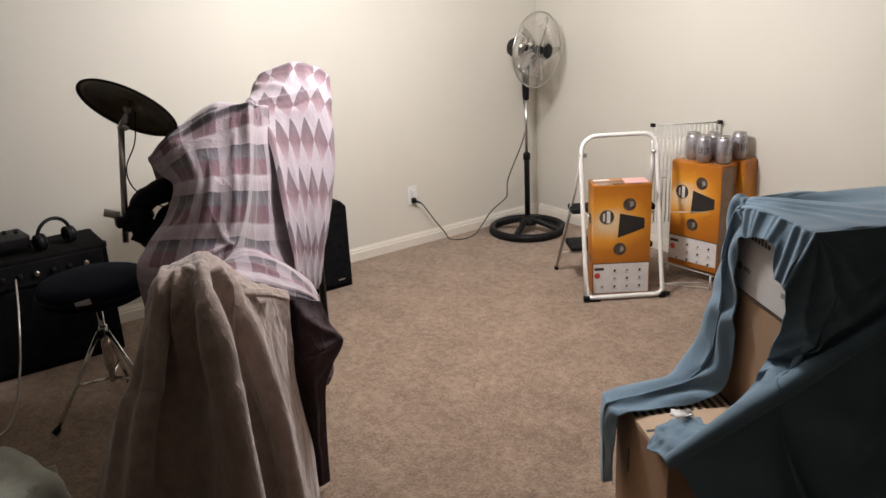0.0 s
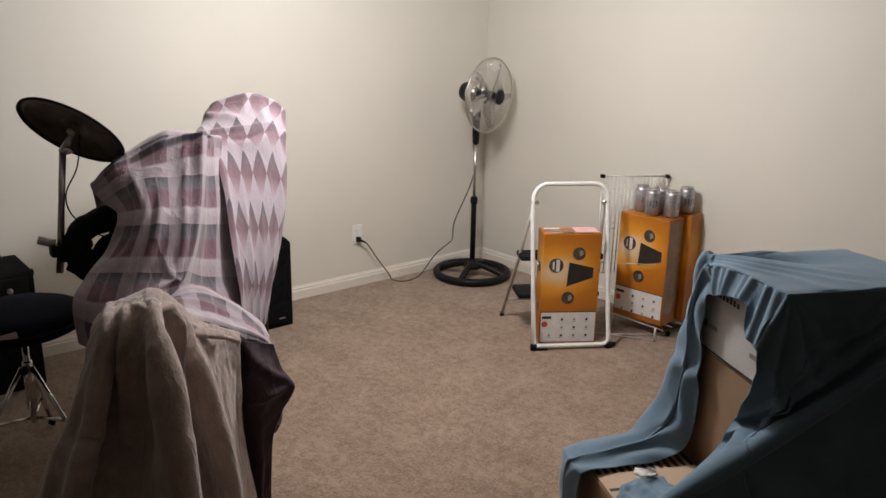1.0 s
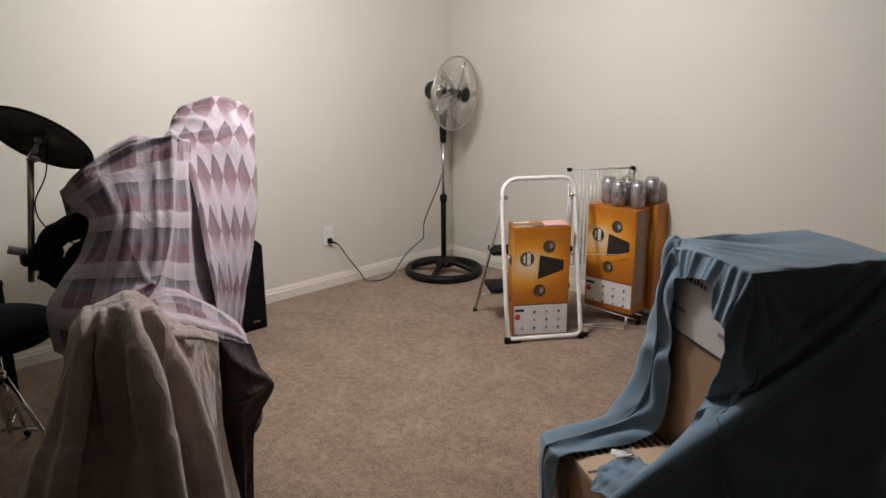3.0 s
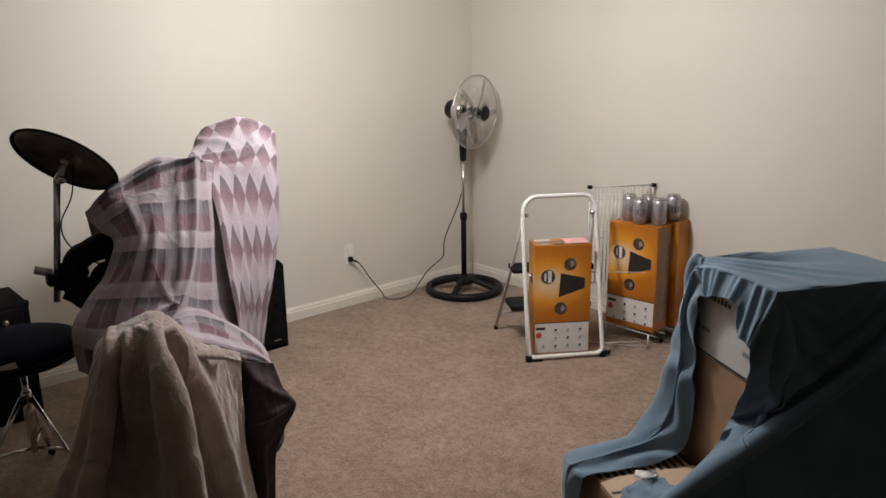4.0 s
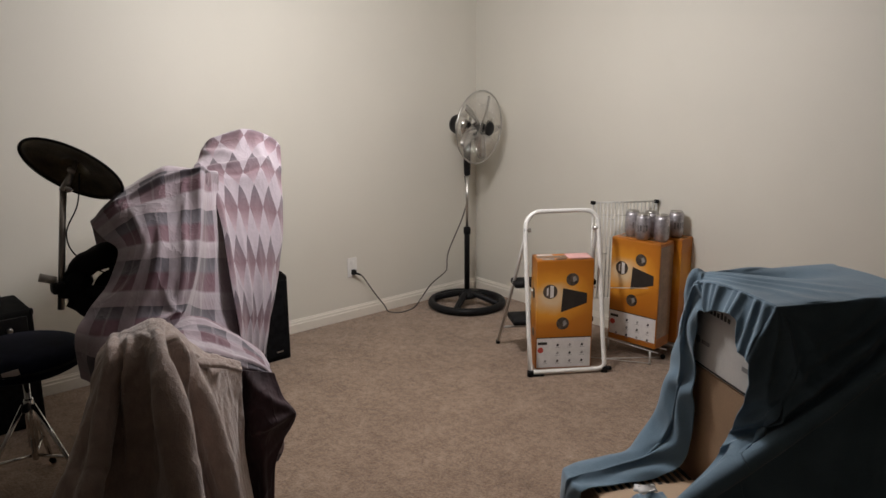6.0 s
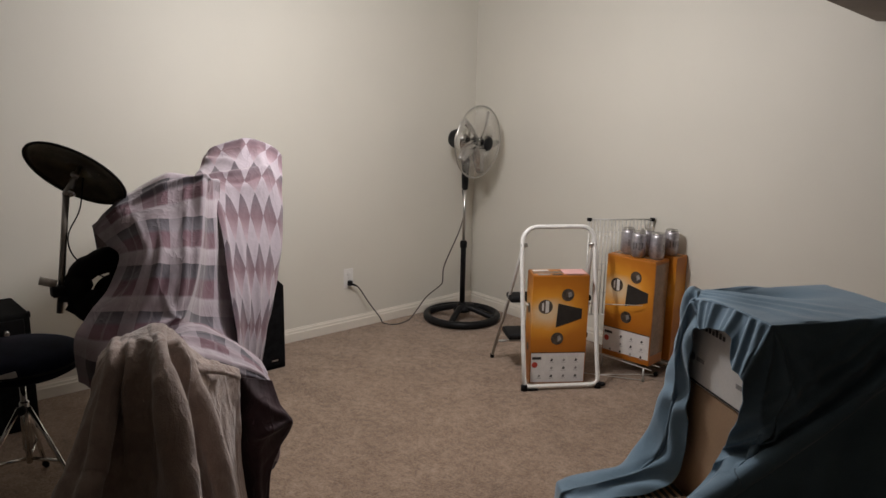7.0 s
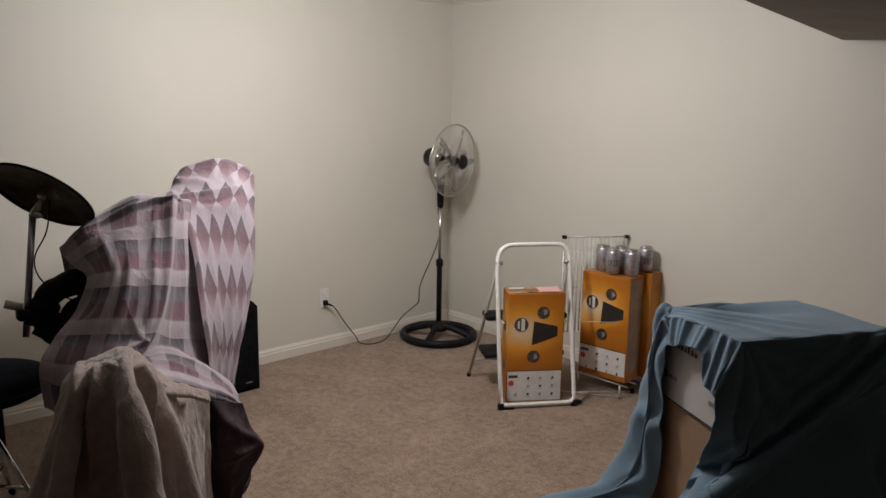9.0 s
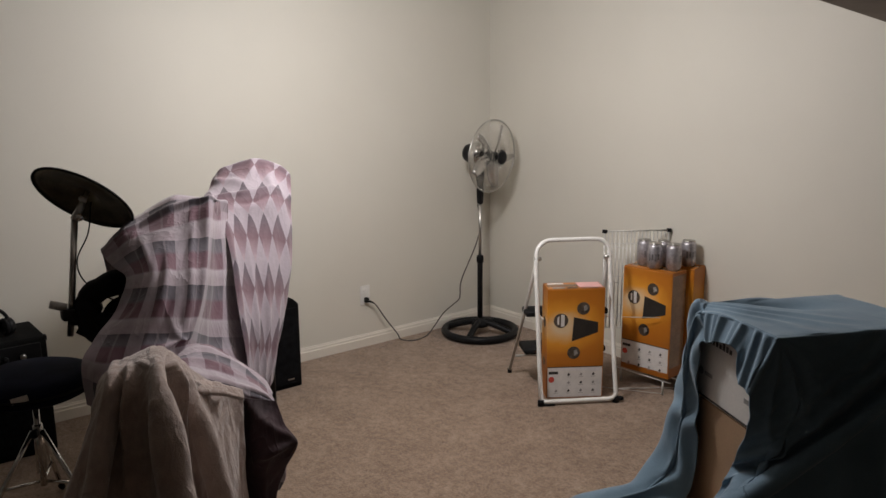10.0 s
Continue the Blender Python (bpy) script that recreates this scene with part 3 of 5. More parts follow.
def carton(m, w, d, h, label, printed=True, foot=0.010):
    """A printed carton: its front looks along -y, the front lower left corner is the origin of x; z from its foot."""
    ob = thing("carton", m, label, "box", "orange cartons")
    x0, x1 = -w / 2, w / 2
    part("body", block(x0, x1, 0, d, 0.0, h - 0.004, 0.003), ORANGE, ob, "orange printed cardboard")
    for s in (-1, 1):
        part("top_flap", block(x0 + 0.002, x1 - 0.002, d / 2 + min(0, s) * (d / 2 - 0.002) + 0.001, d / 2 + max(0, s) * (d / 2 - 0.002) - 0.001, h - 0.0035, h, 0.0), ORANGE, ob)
    part("packing_tape", block(x0 + 0.01, x1 - 0.01, d / 2 - 0.026, d / 2 + 0.026, h, h + 0.0008), TAPE, ob, "shiny packing tape")
    if not printed:
        for k, (cx, cz, r) in enumerate(((0.0, 0.44 * h, 0.030), (0.0, 0.16 * h, 0.024))):
            part("printed_disc", lathe([(r, 0.0), (r, 0.0012)], 24, pose(cx, -0.0002, cz, 90, 0, 0)), PHOTO, ob)
        part("printed_bar", block(-0.03, 0.03, -0.0012, -0.0001, 0.68 * h, 0.84 * h), INK, ob)
        return ob
    y = -0.0012
    part("white_panel", block(x0 + 0.006, x1 - 0.006, y, -0.0001, foot * h, 0.285 * h), PALEINK, ob, "white printed panel with small pictures")
    part("panel_rule", block(x0 + 0.004, x1 - 0.004, y - 0.0003, -0.0001, 0.285 * h, 0.292 * h), INK, ob)
    for cx, cz, r in ((-0.087, 0.716, 0.042), (0.041, 0.823, 0.037), (-0.010, 0.420, 0.037)):
        disc = part("printed_disc", lathe([(r * w / 0.33, 0.0), (r * w / 0.33, 0.0012)], 28, pose(cx * w / 0.33, -0.0002, cz * h, 90, 0, 0)), PHOTO, ob, "round dark picture")
        if cx < -0.05:
            part("white_half", prism([(cx + 0.002, cz * h - 0.036), (cx + 0.022, cz * h - 0.032), (cx + 0.022, cz * h + 0.032), (cx + 0.002, cz * h + 0.036)], y - 0.0006, -0.0013), PALEINK, disc)
            part("white_mark", prism([(cx - 0.018, cz * h - 0.022), (cx - 0.008, cz * h - 0.022), (cx - 0.008, cz * h + 0.026), (cx - 0.018, cz * h + 0.018)], y - 0.0006, -0.0013), PALEINK, disc)
        else:
            part("white_half", prism([(cx + 0.004, cz * h - 0.018), (cx + 0.024, cz * h - 0.004), (cx + 0.016, cz * h + 0.020), (cx + 0.0, cz * h + 0.012)], y - 0.0006, -0.0013), GREYINK, disc)
    part("printed_picture", prism([(-0.022, 0.525 * h), (0.125, 0.605 * h), (0.125, 0.695 * h), (-0.012, 0.745 * h)], y - 0.0004, -0.0001), INK, ob, "dark wedge-shaped picture")
    part("caption_bar", block(x0 + 0.012, x0 + 0.065, y - 0.0004, -0.0012, 0.225 * h, 0.25 * h), INK, ob)
    part("red_spot", lathe([(0.017, 0.0), (0.017, 0.0005)], 18, pose(x0 + 0.028, y, 0.175 * h, 90, 0, 0)), REDINK, ob)
    for i in range(4):
        for j in range(3):
            if (i, j) in ((0, 2), (0, 1)):
                continue
            cx, cz = x0 + 0.055 + i * 0.072 * w / 0.33, (0.07 + 0.075 * j) * h
            part("small_picture", prism([(cx - 0.008, cz - 0.006), (cx + 0.004, cz - 0.009), (cx + 0.009, cz + 0.003), (cx - 0.001, cz + 0.009)], y - 0.0004, -0.0012), INK if (i + j) % 2 else GREYINK, ob)
            part("caption_line", block(cx - 0.012, cx + 0.014, y - 0.0003, -0.0012, cz - 0.0155, cz - 0.0135), GREYINK, ob)
    return ob


ang = math.degrees(math.atan2(0.272, 0.190))
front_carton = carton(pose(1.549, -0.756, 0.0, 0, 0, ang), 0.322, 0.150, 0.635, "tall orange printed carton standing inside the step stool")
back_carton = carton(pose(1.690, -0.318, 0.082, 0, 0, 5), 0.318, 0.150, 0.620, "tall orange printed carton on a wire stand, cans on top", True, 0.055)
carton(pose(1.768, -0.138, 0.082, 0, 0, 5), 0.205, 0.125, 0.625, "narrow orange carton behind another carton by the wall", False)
part("shrink_wrap", block(0.1595, 0.1610, 0.004, 0.146, 0.06, 0.60), TAPE, back_carton, "shiny plastic wrap")
part("folded_leaflet", block(0.02, 0.15, 0.02, 0.13, 0.636, 0.640, 0.001), mat("pink_paper", (0.75, 0.42, 0.40), 0.6, vary=0.1), front_carton, "pink leaflet lying on the carton")

for x0, x1, y0, y1, ink in ((-0.13, -0.06, 0.012, 0.040, GREYINK), (-0.05, 0.01, 0.010, 0.034, INK), (-0.14, -0.05, 0.108, 0.135, PALEINK), (0.03, 0.12, 0.006, 0.016, PHOTO)):
    part("top_label", block(x0, x1, y0, y1, 0.6352, 0.6358), ink, front_carton)
for c, r_ in ((0.43, 0.030), (0.20, 0.024)):
    part("side_print", lathe([(r_, 0.0), (r_, 0.001)], 20, pose(-0.1612, 0.075, c, 0, -90, 0)), PHOTO, front_carton)

# ---- drink cans on the cartons ----


def drink_can(m):
    ob = thing("drink_can", m, "silver aluminium drink can with worn print", "can", "cans on the carton")
    r = 0.0420
    part("can_body", lathe([(r * 0.72, 0.0), (r * 0.80, 0.003), (r, 0.014), (r, 0.128), (r * 0.84, 0.144)], 28), CAN, ob, "", True)
    part("can_rim", lathe([(r * 0.80, 0.1435), (r * 0.85, 0.1455), (r * 0.85, 0.1495), (r * 0.80, 0.150), (r * 0.78, 0.146)], 28), STEEL, ob, "", True)
    part("print_band", lathe([(r + 0.0003, 0.035), (r + 0.0006, 0.036), (r + 0.0006, 0.104), (r + 0.0003, 0.105)], 28), CAN, ob, "", True)
    part("pull_tab", block(-0.008, 0.012, -0.006, 0.006, 0.1462, 0.1485, 0.0008), STEEL, ob)
    bm = bmesh.new()
    for k in range(4):
        a = -0.6 + 0.4 * k
        block(r + 0.0004, r + 0.0012, -0.005, 0.005, 0.05 + 0.008 * (k % 2), 0.09, 0, bm)
        bmesh.ops.rotate(bm, verts=bm.verts[-8:], cent=(0, 0, 0), matrix=Matrix.Rotation(a, 3, "Z"))
    part("print_marks", bm, CANPRINT, ob, "grey printed marks")
    return ob


mb = pose(1.690, -0.318, 0.082, 0, 0, 5)
first = None
for k, (x, y) in enumerate(((0.012, 0.048), (-0.088, 0.098), (0.108, 0.090), (0.010, 0.146))):
    p = mb @ Vector((x, y, 0.6212))
    pm = pose(p.x, p.y, p.z, 0, 0, -60 + 47 * k)
    first = drink_can(pm) if first is None else (copy_thing(first, pm), first)[1]
p = pose(1.768, -0.138, 0.082, 0, 0, 5) @ Vector((0.030, 0.050, 0.6262))
copy_thing(first, pose(p.x, p.y, p.z, 0, 0, -30))

# ---- wire stand behind and under the cartons ----
stand = thing("wire_stand", pose(0, 0, 0), "grey coated wire stand holding cartons near the wall", "wire stand")
A, B = Vector((1.355, -0.300, 0.0)), Vector((1.610, -0.022, 0.0))
zt = (0.875, 0.884)
zb = 0.28
part("panel_frame", tube([A + up * zt[0], B + up * zt[1]], 0.005, 8), WIRE, stand, "", True)
part("panel_frame", tube([A + up * zb, B + up * zb], 0.004, 8), WIRE, stand, "", True)
for P_, z_ in ((A, zt[0]), (B, zt[1])):
    part("post", tube([P_ + up * 0.0, P_ + up * z_], 0.0055, 8), WIRE, stand, "", True)
    part("corner_clip", block(P_.x - 0.014, P_.x + 0.014, P_.y - 0.009, P_.y + 0.009, z_ - 0.011, z_ + 0.010, 0.003), RUBBER, stand, "dark plastic clip", True)
wire = None
for k in range(1, 17):
    q = A.lerp(B, k / 17)
    bm = tube([q + up * zb, q + up * (zt[0] + (zt[1] - zt[0]) * k / 17)], 0.0033, 6)
    part("wire", bm, WIRE, stand, "", True)
for z in (0.42, 0.60, 0.80):
    part("cross_wire", tube([A + up * z, B + up * z], 0.0028, 6), WIRE, stand, "", True)
for a, b in (((1.40, -0.37, 0.81), (1.56, -0.36, 0.81)), ((1.42, -0.42, 0.60), (1.52, -0.36, 0.60)), ((1.45, -0.46, 0.40), (1.80, -0.335, 0.445)), ((1.42, -0.62, 0.012), (1.86, -0.35, 0.012)), ((1.62, -0.50, 0.012), (1.84, -0.22, 0.012))):
    part("rail", tube([a, b], 0.0026, 6), WIRE, stand, "", True)
for x, y in ((1.845, -0.345), (1.545, -0.345), (1.545, -0.13), (1.85, -0.06)):
    part("foot_post", tube([(x, y, 0.0), (x, y, 0.079)], 0.006, 8), WIRE, stand, "", True)
for y in (-0.345, -0.26, -0.17, -0.08):
    part("shelf_wire", tube([(1.50, y, 0.0785), (1.89, y + 0.01, 0.0785)], 0.003, 6), WIRE, stand, "", True)
part("castor", lathe([(0.013, -0.008), (0.015, 0.0), (0.013, 0.008)], 14, pose(1.845, -0.215, 0.0155, 90, 0, 30)), RUBBER, stand, "", True)

# ---- loudspeaker by the wall ----
spk = thing("loudspeaker", pose(0.0, 0.0, 0.0), "black carpeted loudspeaker cabinet standing on the floor", "loudspeaker")
bm = prism([(-2.26, 0.0), (-1.838, 0.0), (-1.838, 0.500), (-1.872, 0.535), (-2.22, 0.535), (-2.26, 0.500)], 0.03, 0.375, 0.006)
bm.transform(Matrix(((0, 1, 0, 0), (1, 0, 0, 0), (0, 0, 1, 0), (0, 0, 0, 1))))
bmesh.ops.recalc_face_normals(bm, faces=bm.faces)
part("cabinet", bm, COVERING, spk)
part("grille", block(0.377, 0.387, -2.235, -1.862, 0.025, 0.485, 0.004), GRILLE, spk, "black cloth grille")
part("name_badge", block(0.387, 0.390, -1.935, -1.895, 0.055, 0.062), STEEL, spk)

# ---- draped cloths ----


def solid(c, half, deg, rim=0.02):
    """A rounded block that cloth cannot enter: centre, half sizes, turn about z."""
    a = radians(deg)
    return np.array(c, float), np.array(half, float), np.array([[math.cos(a), -math.sin(a), 0], [math.sin(a), math.cos(a), 0], [0, 0, 1]]), rim


def drape(X, du, dv, solids, pins, steps=160, rounds=10, floor=0.012, stiff=0.25, damp=0.94, gravity=9.8, grip=0.45):
    """Lets a sheet X[i, j] of given spacing fall over solids, held at pins {(i, j): place}."""
    nu, nv = X.shape[:2]
    ids = np.arange(nu * nv).reshape(nu, nv)
    X = X.reshape(-1, 3).copy()
    cons = []

    def add(a, b, rest, axis, w):
        a, b = ids[a], ids[b]
        step = 2
        for s in range(step):
            sel = (slice(s, None, step), slice(None)) if axis == 0 else (slice(None), slice(s, None, step))
            cons.append((a[sel].ravel(), b[sel].ravel(), rest, w))

    def add4(a, b, rest, axis, w):
        a, b = ids[a], ids[b]
        n = a.shape[axis]
        for lot in ((0, 1), (2, 3)):
            k = [i for i in range(n) if i % 4 in lot]
            ka = np.take(a, k, axis).ravel()
            cons.append((ka, np.take(b, k, axis).ravel(), rest, w))
    S = np.s_
    add(S[:-1, :], S[1:, :], du, 0, 1.0)
    add(S[:, :-1], S[:, 1:], dv, 1, 1.0)
    dg = math.hypot(du, dv)
    add(S[:-1, :-1], S[1:, 1:], dg, 0, 0.35)
    add(S[:-1, 1:], S[1:, :-1], dg, 0, 0.35)
    add4(S[:-2, :], S[2:, :], 2 * du, 0, stiff)
    add4(S[:, :-2], S[:, 2:], 2 * dv, 1, stiff)
    pk = np.array([ids[k] for k in pins], int)
    pv = np.array(list(pins.values()), float).reshape(-1, 3)
    p0 = X[pk].copy() if len(pk) else None
    wgt = np.ones(nu * nv)
    if len(pk):
        wgt[pk] = 0.0
    old = X.copy()
    dt = 1 / 60
    for n in range(steps):
        vel = (X - old) * damp
        old = X.copy()
        X = X + vel
        X[:, 2] -= gravity * dt * dt
        if len(pk):
            f = min(1.0, (n + 1) / (0.45 * steps))
            X[pk] = p0 + (pv - p0) * f
        for r in range(rounds):
            for a, b, rest, w in cons:
                d = X[b] - X[a]
                L = np.sqrt((d * d).sum(1)) + 1e-9
                wa, wb = wgt[a], wgt[b]
                k = (w * (L - rest) / (L * np.maximum(wa + wb, 1e-6)))[:, None] * d
                X[a] += k * wa[:, None]
                X[b] -= k * wb[:, None]
            if r % 3 == 2 or r == rounds - 1:
                touched = np.zeros(len(X), bool)
                for c, half, M, rim in solids:
                    if M is None:
                        ab = half - c
                        f = np.clip(((X - c) @ ab) / (ab @ ab + 1e-9), 0, 1)
                        off = X - (c + f[:, None] * ab)
                        L = np.sqrt((off * off).sum(1)) + 1e-9
                        hit = L < rim
                        X[hit] += off[hit] / L[hit][:, None] * (rim - L[hit])[:, None]
                        touched |= hit
                        continue
                    q = (X - c) @ M
                    h = half + rim
                    inside = np.all(np.abs(q) < h, axis=1)
                    if inside.any():
                        qi = q[inside]
                        core = np.clip(qi, -half, half)
                        off = qi - core
                        L = np.sqrt((off * off).sum(1))
                        deep = L < 1e-6
                        fix = (L < rim) & ~deep
                        out = qi.copy()
                        out[fix] = core[fix] + off[fix] / L[fix][:, None] * rim
                        if deep.any():
                            gap = h - np.abs(qi[deep])
                            ax = gap.argmin(1)
                            rows = np.arange(len(ax))
                            t = out[deep]
                            t[rows, ax] = np.where(qi[deep][rows, ax] < 0, -1, 1) * h[ax]
                            out[deep] = t
                        X[inside] = out @ M.T + c
                        hit = inside.copy()
                        hit[inside] = fix | deep
                        touched |= hit
                low = X[:, 2] < floor
                X[low, 2] = floor
                touched |= low
                X[touched] += (old[touched] - X[touched]) * grip
    return X.reshape(nu, nv, 3)


def cloth_mesh(name, X, du, dv, material, parent=None, thick=0.004, label="", uv0=(0, 0), keep=None, crease=(0.0, 9.0, 4.0)):
    nu, nv = X.shape[:2]
    amp, fu, fv = crease
    if amp:
        gu, gv = np.gradient(X, axis=0), np.gradient(X, axis=1)
        nrm = np.cross(gu, gv)
        nrm /= np.linalg.norm(nrm, axis=2, keepdims=True) + 1e-9
        X = X.copy()
        for i in range(nu):
            for j in range(nv):
                p = Vector((i * du * fu + 0.35 * j * dv * fu, j * dv * fv - 0.2 * i * du * fv, 3.7))
                k = 1 - 2 * abs(noise.noise(p)) + 0.5 * noise.noise(p * 2.7 + Vector((0.4, 1.0, 0.0)))
                X[i, j] += nrm[i, j] * amp * (k - 0.5)
    faces = [(i * nv + j, (i + 1) * nv + j, (i + 1) * nv + j + 1, i * nv + j + 1) for i in range(nu - 1) for j in range(nv - 1) if keep is None or keep(i / (nu - 1), j / (nv - 1))]
    me = bpy.data.meshes.new(name)
    me.from_pydata(X.reshape(-1, 3).tolist(), [], faces)
    layer = me.uv_layers.new(name="weave")
    for loop in me.loops:
        i, j = divmod(loop.vertex_index, nv)
        layer.data[loop.index].uv = (uv0[0] + i * du, uv0[1] + j * dv)
    for f in me.polygons:
        f.use_smooth = True
    me.materials.append(material)
    ob = new(name, me)
    m = ob.modifiers.new("smooth", "SUBSURF")
    m.levels = m.render_levels = 1
    s = ob.modifiers.new("thick", "SOLIDIFY")
    s.thickness, s.offset = thick, 0
    if parent:
        ob.parent = parent
    if label:
        ob["label"] = label
    return ob


def weights(n, m):
    """Smooth blending weights of n control places for m samples."""
    B = np.zeros((m, n + 2))
    for i in range(m):
        t = i * (n - 1) / (m - 1)
        k = min(int(t), n - 2)
        f = t - k
        for o, w in enumerate((-f + 2 * f * f - f ** 3, 2 - 5 * f * f + 3 * f ** 3, f + 4 * f * f - 3 * f ** 3, f ** 3 - f * f)):
            B[i, k + o] += 0.5 * w
    W = B[:, 1:-1].copy()
    W[:, 0] += 2 * B[:, 0]
    W[:, 1] -= B[:, 0]
    W[:, -1] += 2 * B[:, -1]
    W[:, -2] -= B[:, -1]
    return W


def quilt(lines, nu, nv):
    """A cloth X[i, j] that hangs smoothly through lines across it, from the first to the last."""
    C = np.array([[tuple(p) for p in ln] for ln in lines], float)
    return np.einsum("iu,jv,vuk->ijk", weights(C.shape[1], nu), weights(C.shape[0], nv), C)


def ribs(X, wide, long, folds, sign=1.0, seed=0.0):
    """Raises folds (f0, s0, f1, s1, width, height) on a cloth: soft-backed ridges that run from one place on it to another and die out."""
    nu, nv = X.shape[:2]
    nrm = np.cross(np.gradient(X, axis=1), np.gradient(X, axis=0)) * sign
    nrm /= np.linalg.norm(nrm, axis=2, keepdims=True) + 1e-9
    f, s = np.meshgrid(np.linspace(0, 1, nu), np.linspace(0, 1, nv), indexing="ij")
    wob = np.array([[noise.noise(Vector((3 * a, 4 * b, seed))) for b in np.linspace(0, 1, nv)] for a in np.linspace(0, 1, nu)])
    lift = np.zeros((nu, nv))
    for f0, s0, f1, s1, width, height in folds:
        ax, ay, bx, by = f0 * wide, s0 * long, f1 * wide, s1 * long
        dx, dy = bx - ax, by - ay
        L = math.hypot(dx, dy)
        px, py = f * wide - ax, s * long - ay
        along_ = np.clip((px * dx + py * dy) / (L * L), -0.15, 1.15)
        across = (px * dy - py * dx) / L + 0.012 * wob
        end = np.hypot(px - along_ * dx, py - along_ * dy)
        fade = np.clip(1.15 - np.abs(along_ - 0.5) * 1.5, 0, 1)
        lift += height * fade * np.exp(-(end / width) ** 2) * (1 + 0.4 * np.tanh(across / width))
    return X + nrm * lift[..., None]


def sheet(nu, nv, corner, du_vec, dv_vec, ripple=0.004, seed=1):
    """A flat sheet: its corner and the steps along its two sides, barely rippled."""
    rng = np.random.default_rng(seed)
    i, j = np.meshgrid(np.arange(nu), np.arange(nv), indexing="ij")
    X = np.array(corner, float) + i[..., None] * np.array(du_vec, float) + j[..., None] * np.array(dv_vec, float)
    return X + rng.normal(0, ripple, X.shape)


# ---- stacked cartons under a blue sheet ----
SX = Matrix.Translation((2.80, -2.165, 0.0)) @ Matrix(((0.888, 0.460, 0, 0), (-0.460, 0.888, 0, 0), (0, 0, 1, 0), (0, 0, 0, 1)))


def moving_box(name, x0, x1, y0, y1, z0, z1, material, label):
    ob = thing(name, SX @ pose((x0 + x1) / 2, (y0 + y1) / 2, z0), label, "box", "stacked boxes")
    w, d, h = (x1 - x0) / 2, (y1 - y0) / 2, z1 - z0
    part("body", block(-w, w, -d, d, 0.0, h - 0.005, 0.004), material, ob)
    for s in (-1, 1):
        part("top_flap", block(-w + 0.002, w - 0.002, 0.0015 if s > 0 else -d + 0.002, d - 0.002 if s > 0 else -0.0015, h - 0.0045, h, 0.0), material, ob)
    return ob


low_box = moving_box("cardboard_box", 0.034, 0.458, 0.010, 0.352, 0.0, 0.398, CARD, "low brown cardboard box with a striped printed top")
part("printed_top", block(-0.208, 0.208, -0.167, 0.167, 0.3982, 0.3992), CARDTOP, low_box, "pale printed cardboard top")
for k in range(13):
    y = -0.163 + k * 0.0262
    part("printed_stripe", block(-0.200, -0.065, y, y + 0.014, 0.3993, 0.3999), INK, low_box)
part("caption_bar", block(0.015, 0.028, -0.160, -0.03, 0.3993, 0.3999), INK, low_box)
part("hand_hole", block(-0.10, -0.085, -0.1722, -0.1712, 0.18, 0.27), INK, low_box, "dark hand hole")
moving_box("cardboard_box", 0.014, 0.432, 0.376, 0.850, 0.0, 0.770, CARD, "tall plain brown cardboard box under a sheet")
white_box = moving_box("white_box", 0.010, 0.436, 0.372, 0.852, 0.7705, 1.012, WHITECARD, "white printed carton stacked on a brown box")
part("edge_rule", block(-0.208, 0.208, -0.2412, -0.2401, 0.004, 0.010), INK, white_box)
for k in range(9):
    part("heading_stroke", block(-0.11 + k * 0.019, -0.11 + k * 0.019 + 0.012, -0.2415, -0.2401, 0.186, 0.208 - 0.004 * (k % 3)), INK, white_box)
part("small_logo", lathe([(0.013, 0), (0.013, 0.001)], 18, pose(-0.11, -0.2403, 0.085, 90, 0, 0)), GREYINK, white_box)
part("caption_bar", block(-0.088, -0.045, -0.2415, -0.2401, 0.078, 0.090), GREYINK, white_box)
part("caption_bar", block(0.13, 0.175, -0.2415, -0.2401, 0.070, 0.084), GREYINK, white_box)


def sheet_line(*pts):
    """A line across the sheet from hem to back, with a crisp turn at its second place."""
    h, e, m, b = (SX @ Vector(p) for p in pts)
    return [h, h.lerp(e, 0.5), h.lerp(e, 0.9), e, e.lerp(m, 0.12), m, b]


# lines across the sheet, each from its front hem to the back: the hanging end, up the front edge, over the top, down the side to the carpet
sheet_lines = [
    sheet_line((0.150, -0.045, 0.15), (0.110, -0.058, 0.12), (0.065, -0.050, 0.10), (0.010, -0.030, 0.11)),
    sheet_line((0.180, -0.046, 0.375), (0.118, -0.062, 0.385), (0.040, -0.050, 0.375), (-0.02, -0.01, 0.34)),
    sheet_line((0.185, -0.022, 0.416), (0.120, -0.030, 0.428), (0.035, -0.018, 0.420), (-0.02, 0.02, 0.375))]
sheet_lines.append(sheet_line((0.168, 0.09, 0.408), (0.100, 0.09, 0.432), (0.020, 0.11, 0.425), (-0.02, 0.13, 0.37)))
sheet_lines.append(sheet_line((0.158, 0.24, 0.412), (0.090, 0.23, 0.455), (0.0, 0.215, 0.44), (-0.03, 0.26, 0.36)))
sheet_lines.append(sheet_line((0.160, 0.325, 0.47), (0.090, 0.305, 0.54), (-0.005, 0.30, 0.57), (-0.03, 0.40, 0.48)))
sheet_lines.append(sheet_line((0.155, 0.343, 0.65), (0.090, 0.332, 0.71), (-0.005, 0.345, 0.74), (-0.025, 0.45, 0.68)))
sheet_lines.append(sheet_line((0.145, 0.343, 0.82), (0.090, 0.330, 0.88), (0.018, 0.362, 0.89), (-0.002, 0.48, 0.84)))
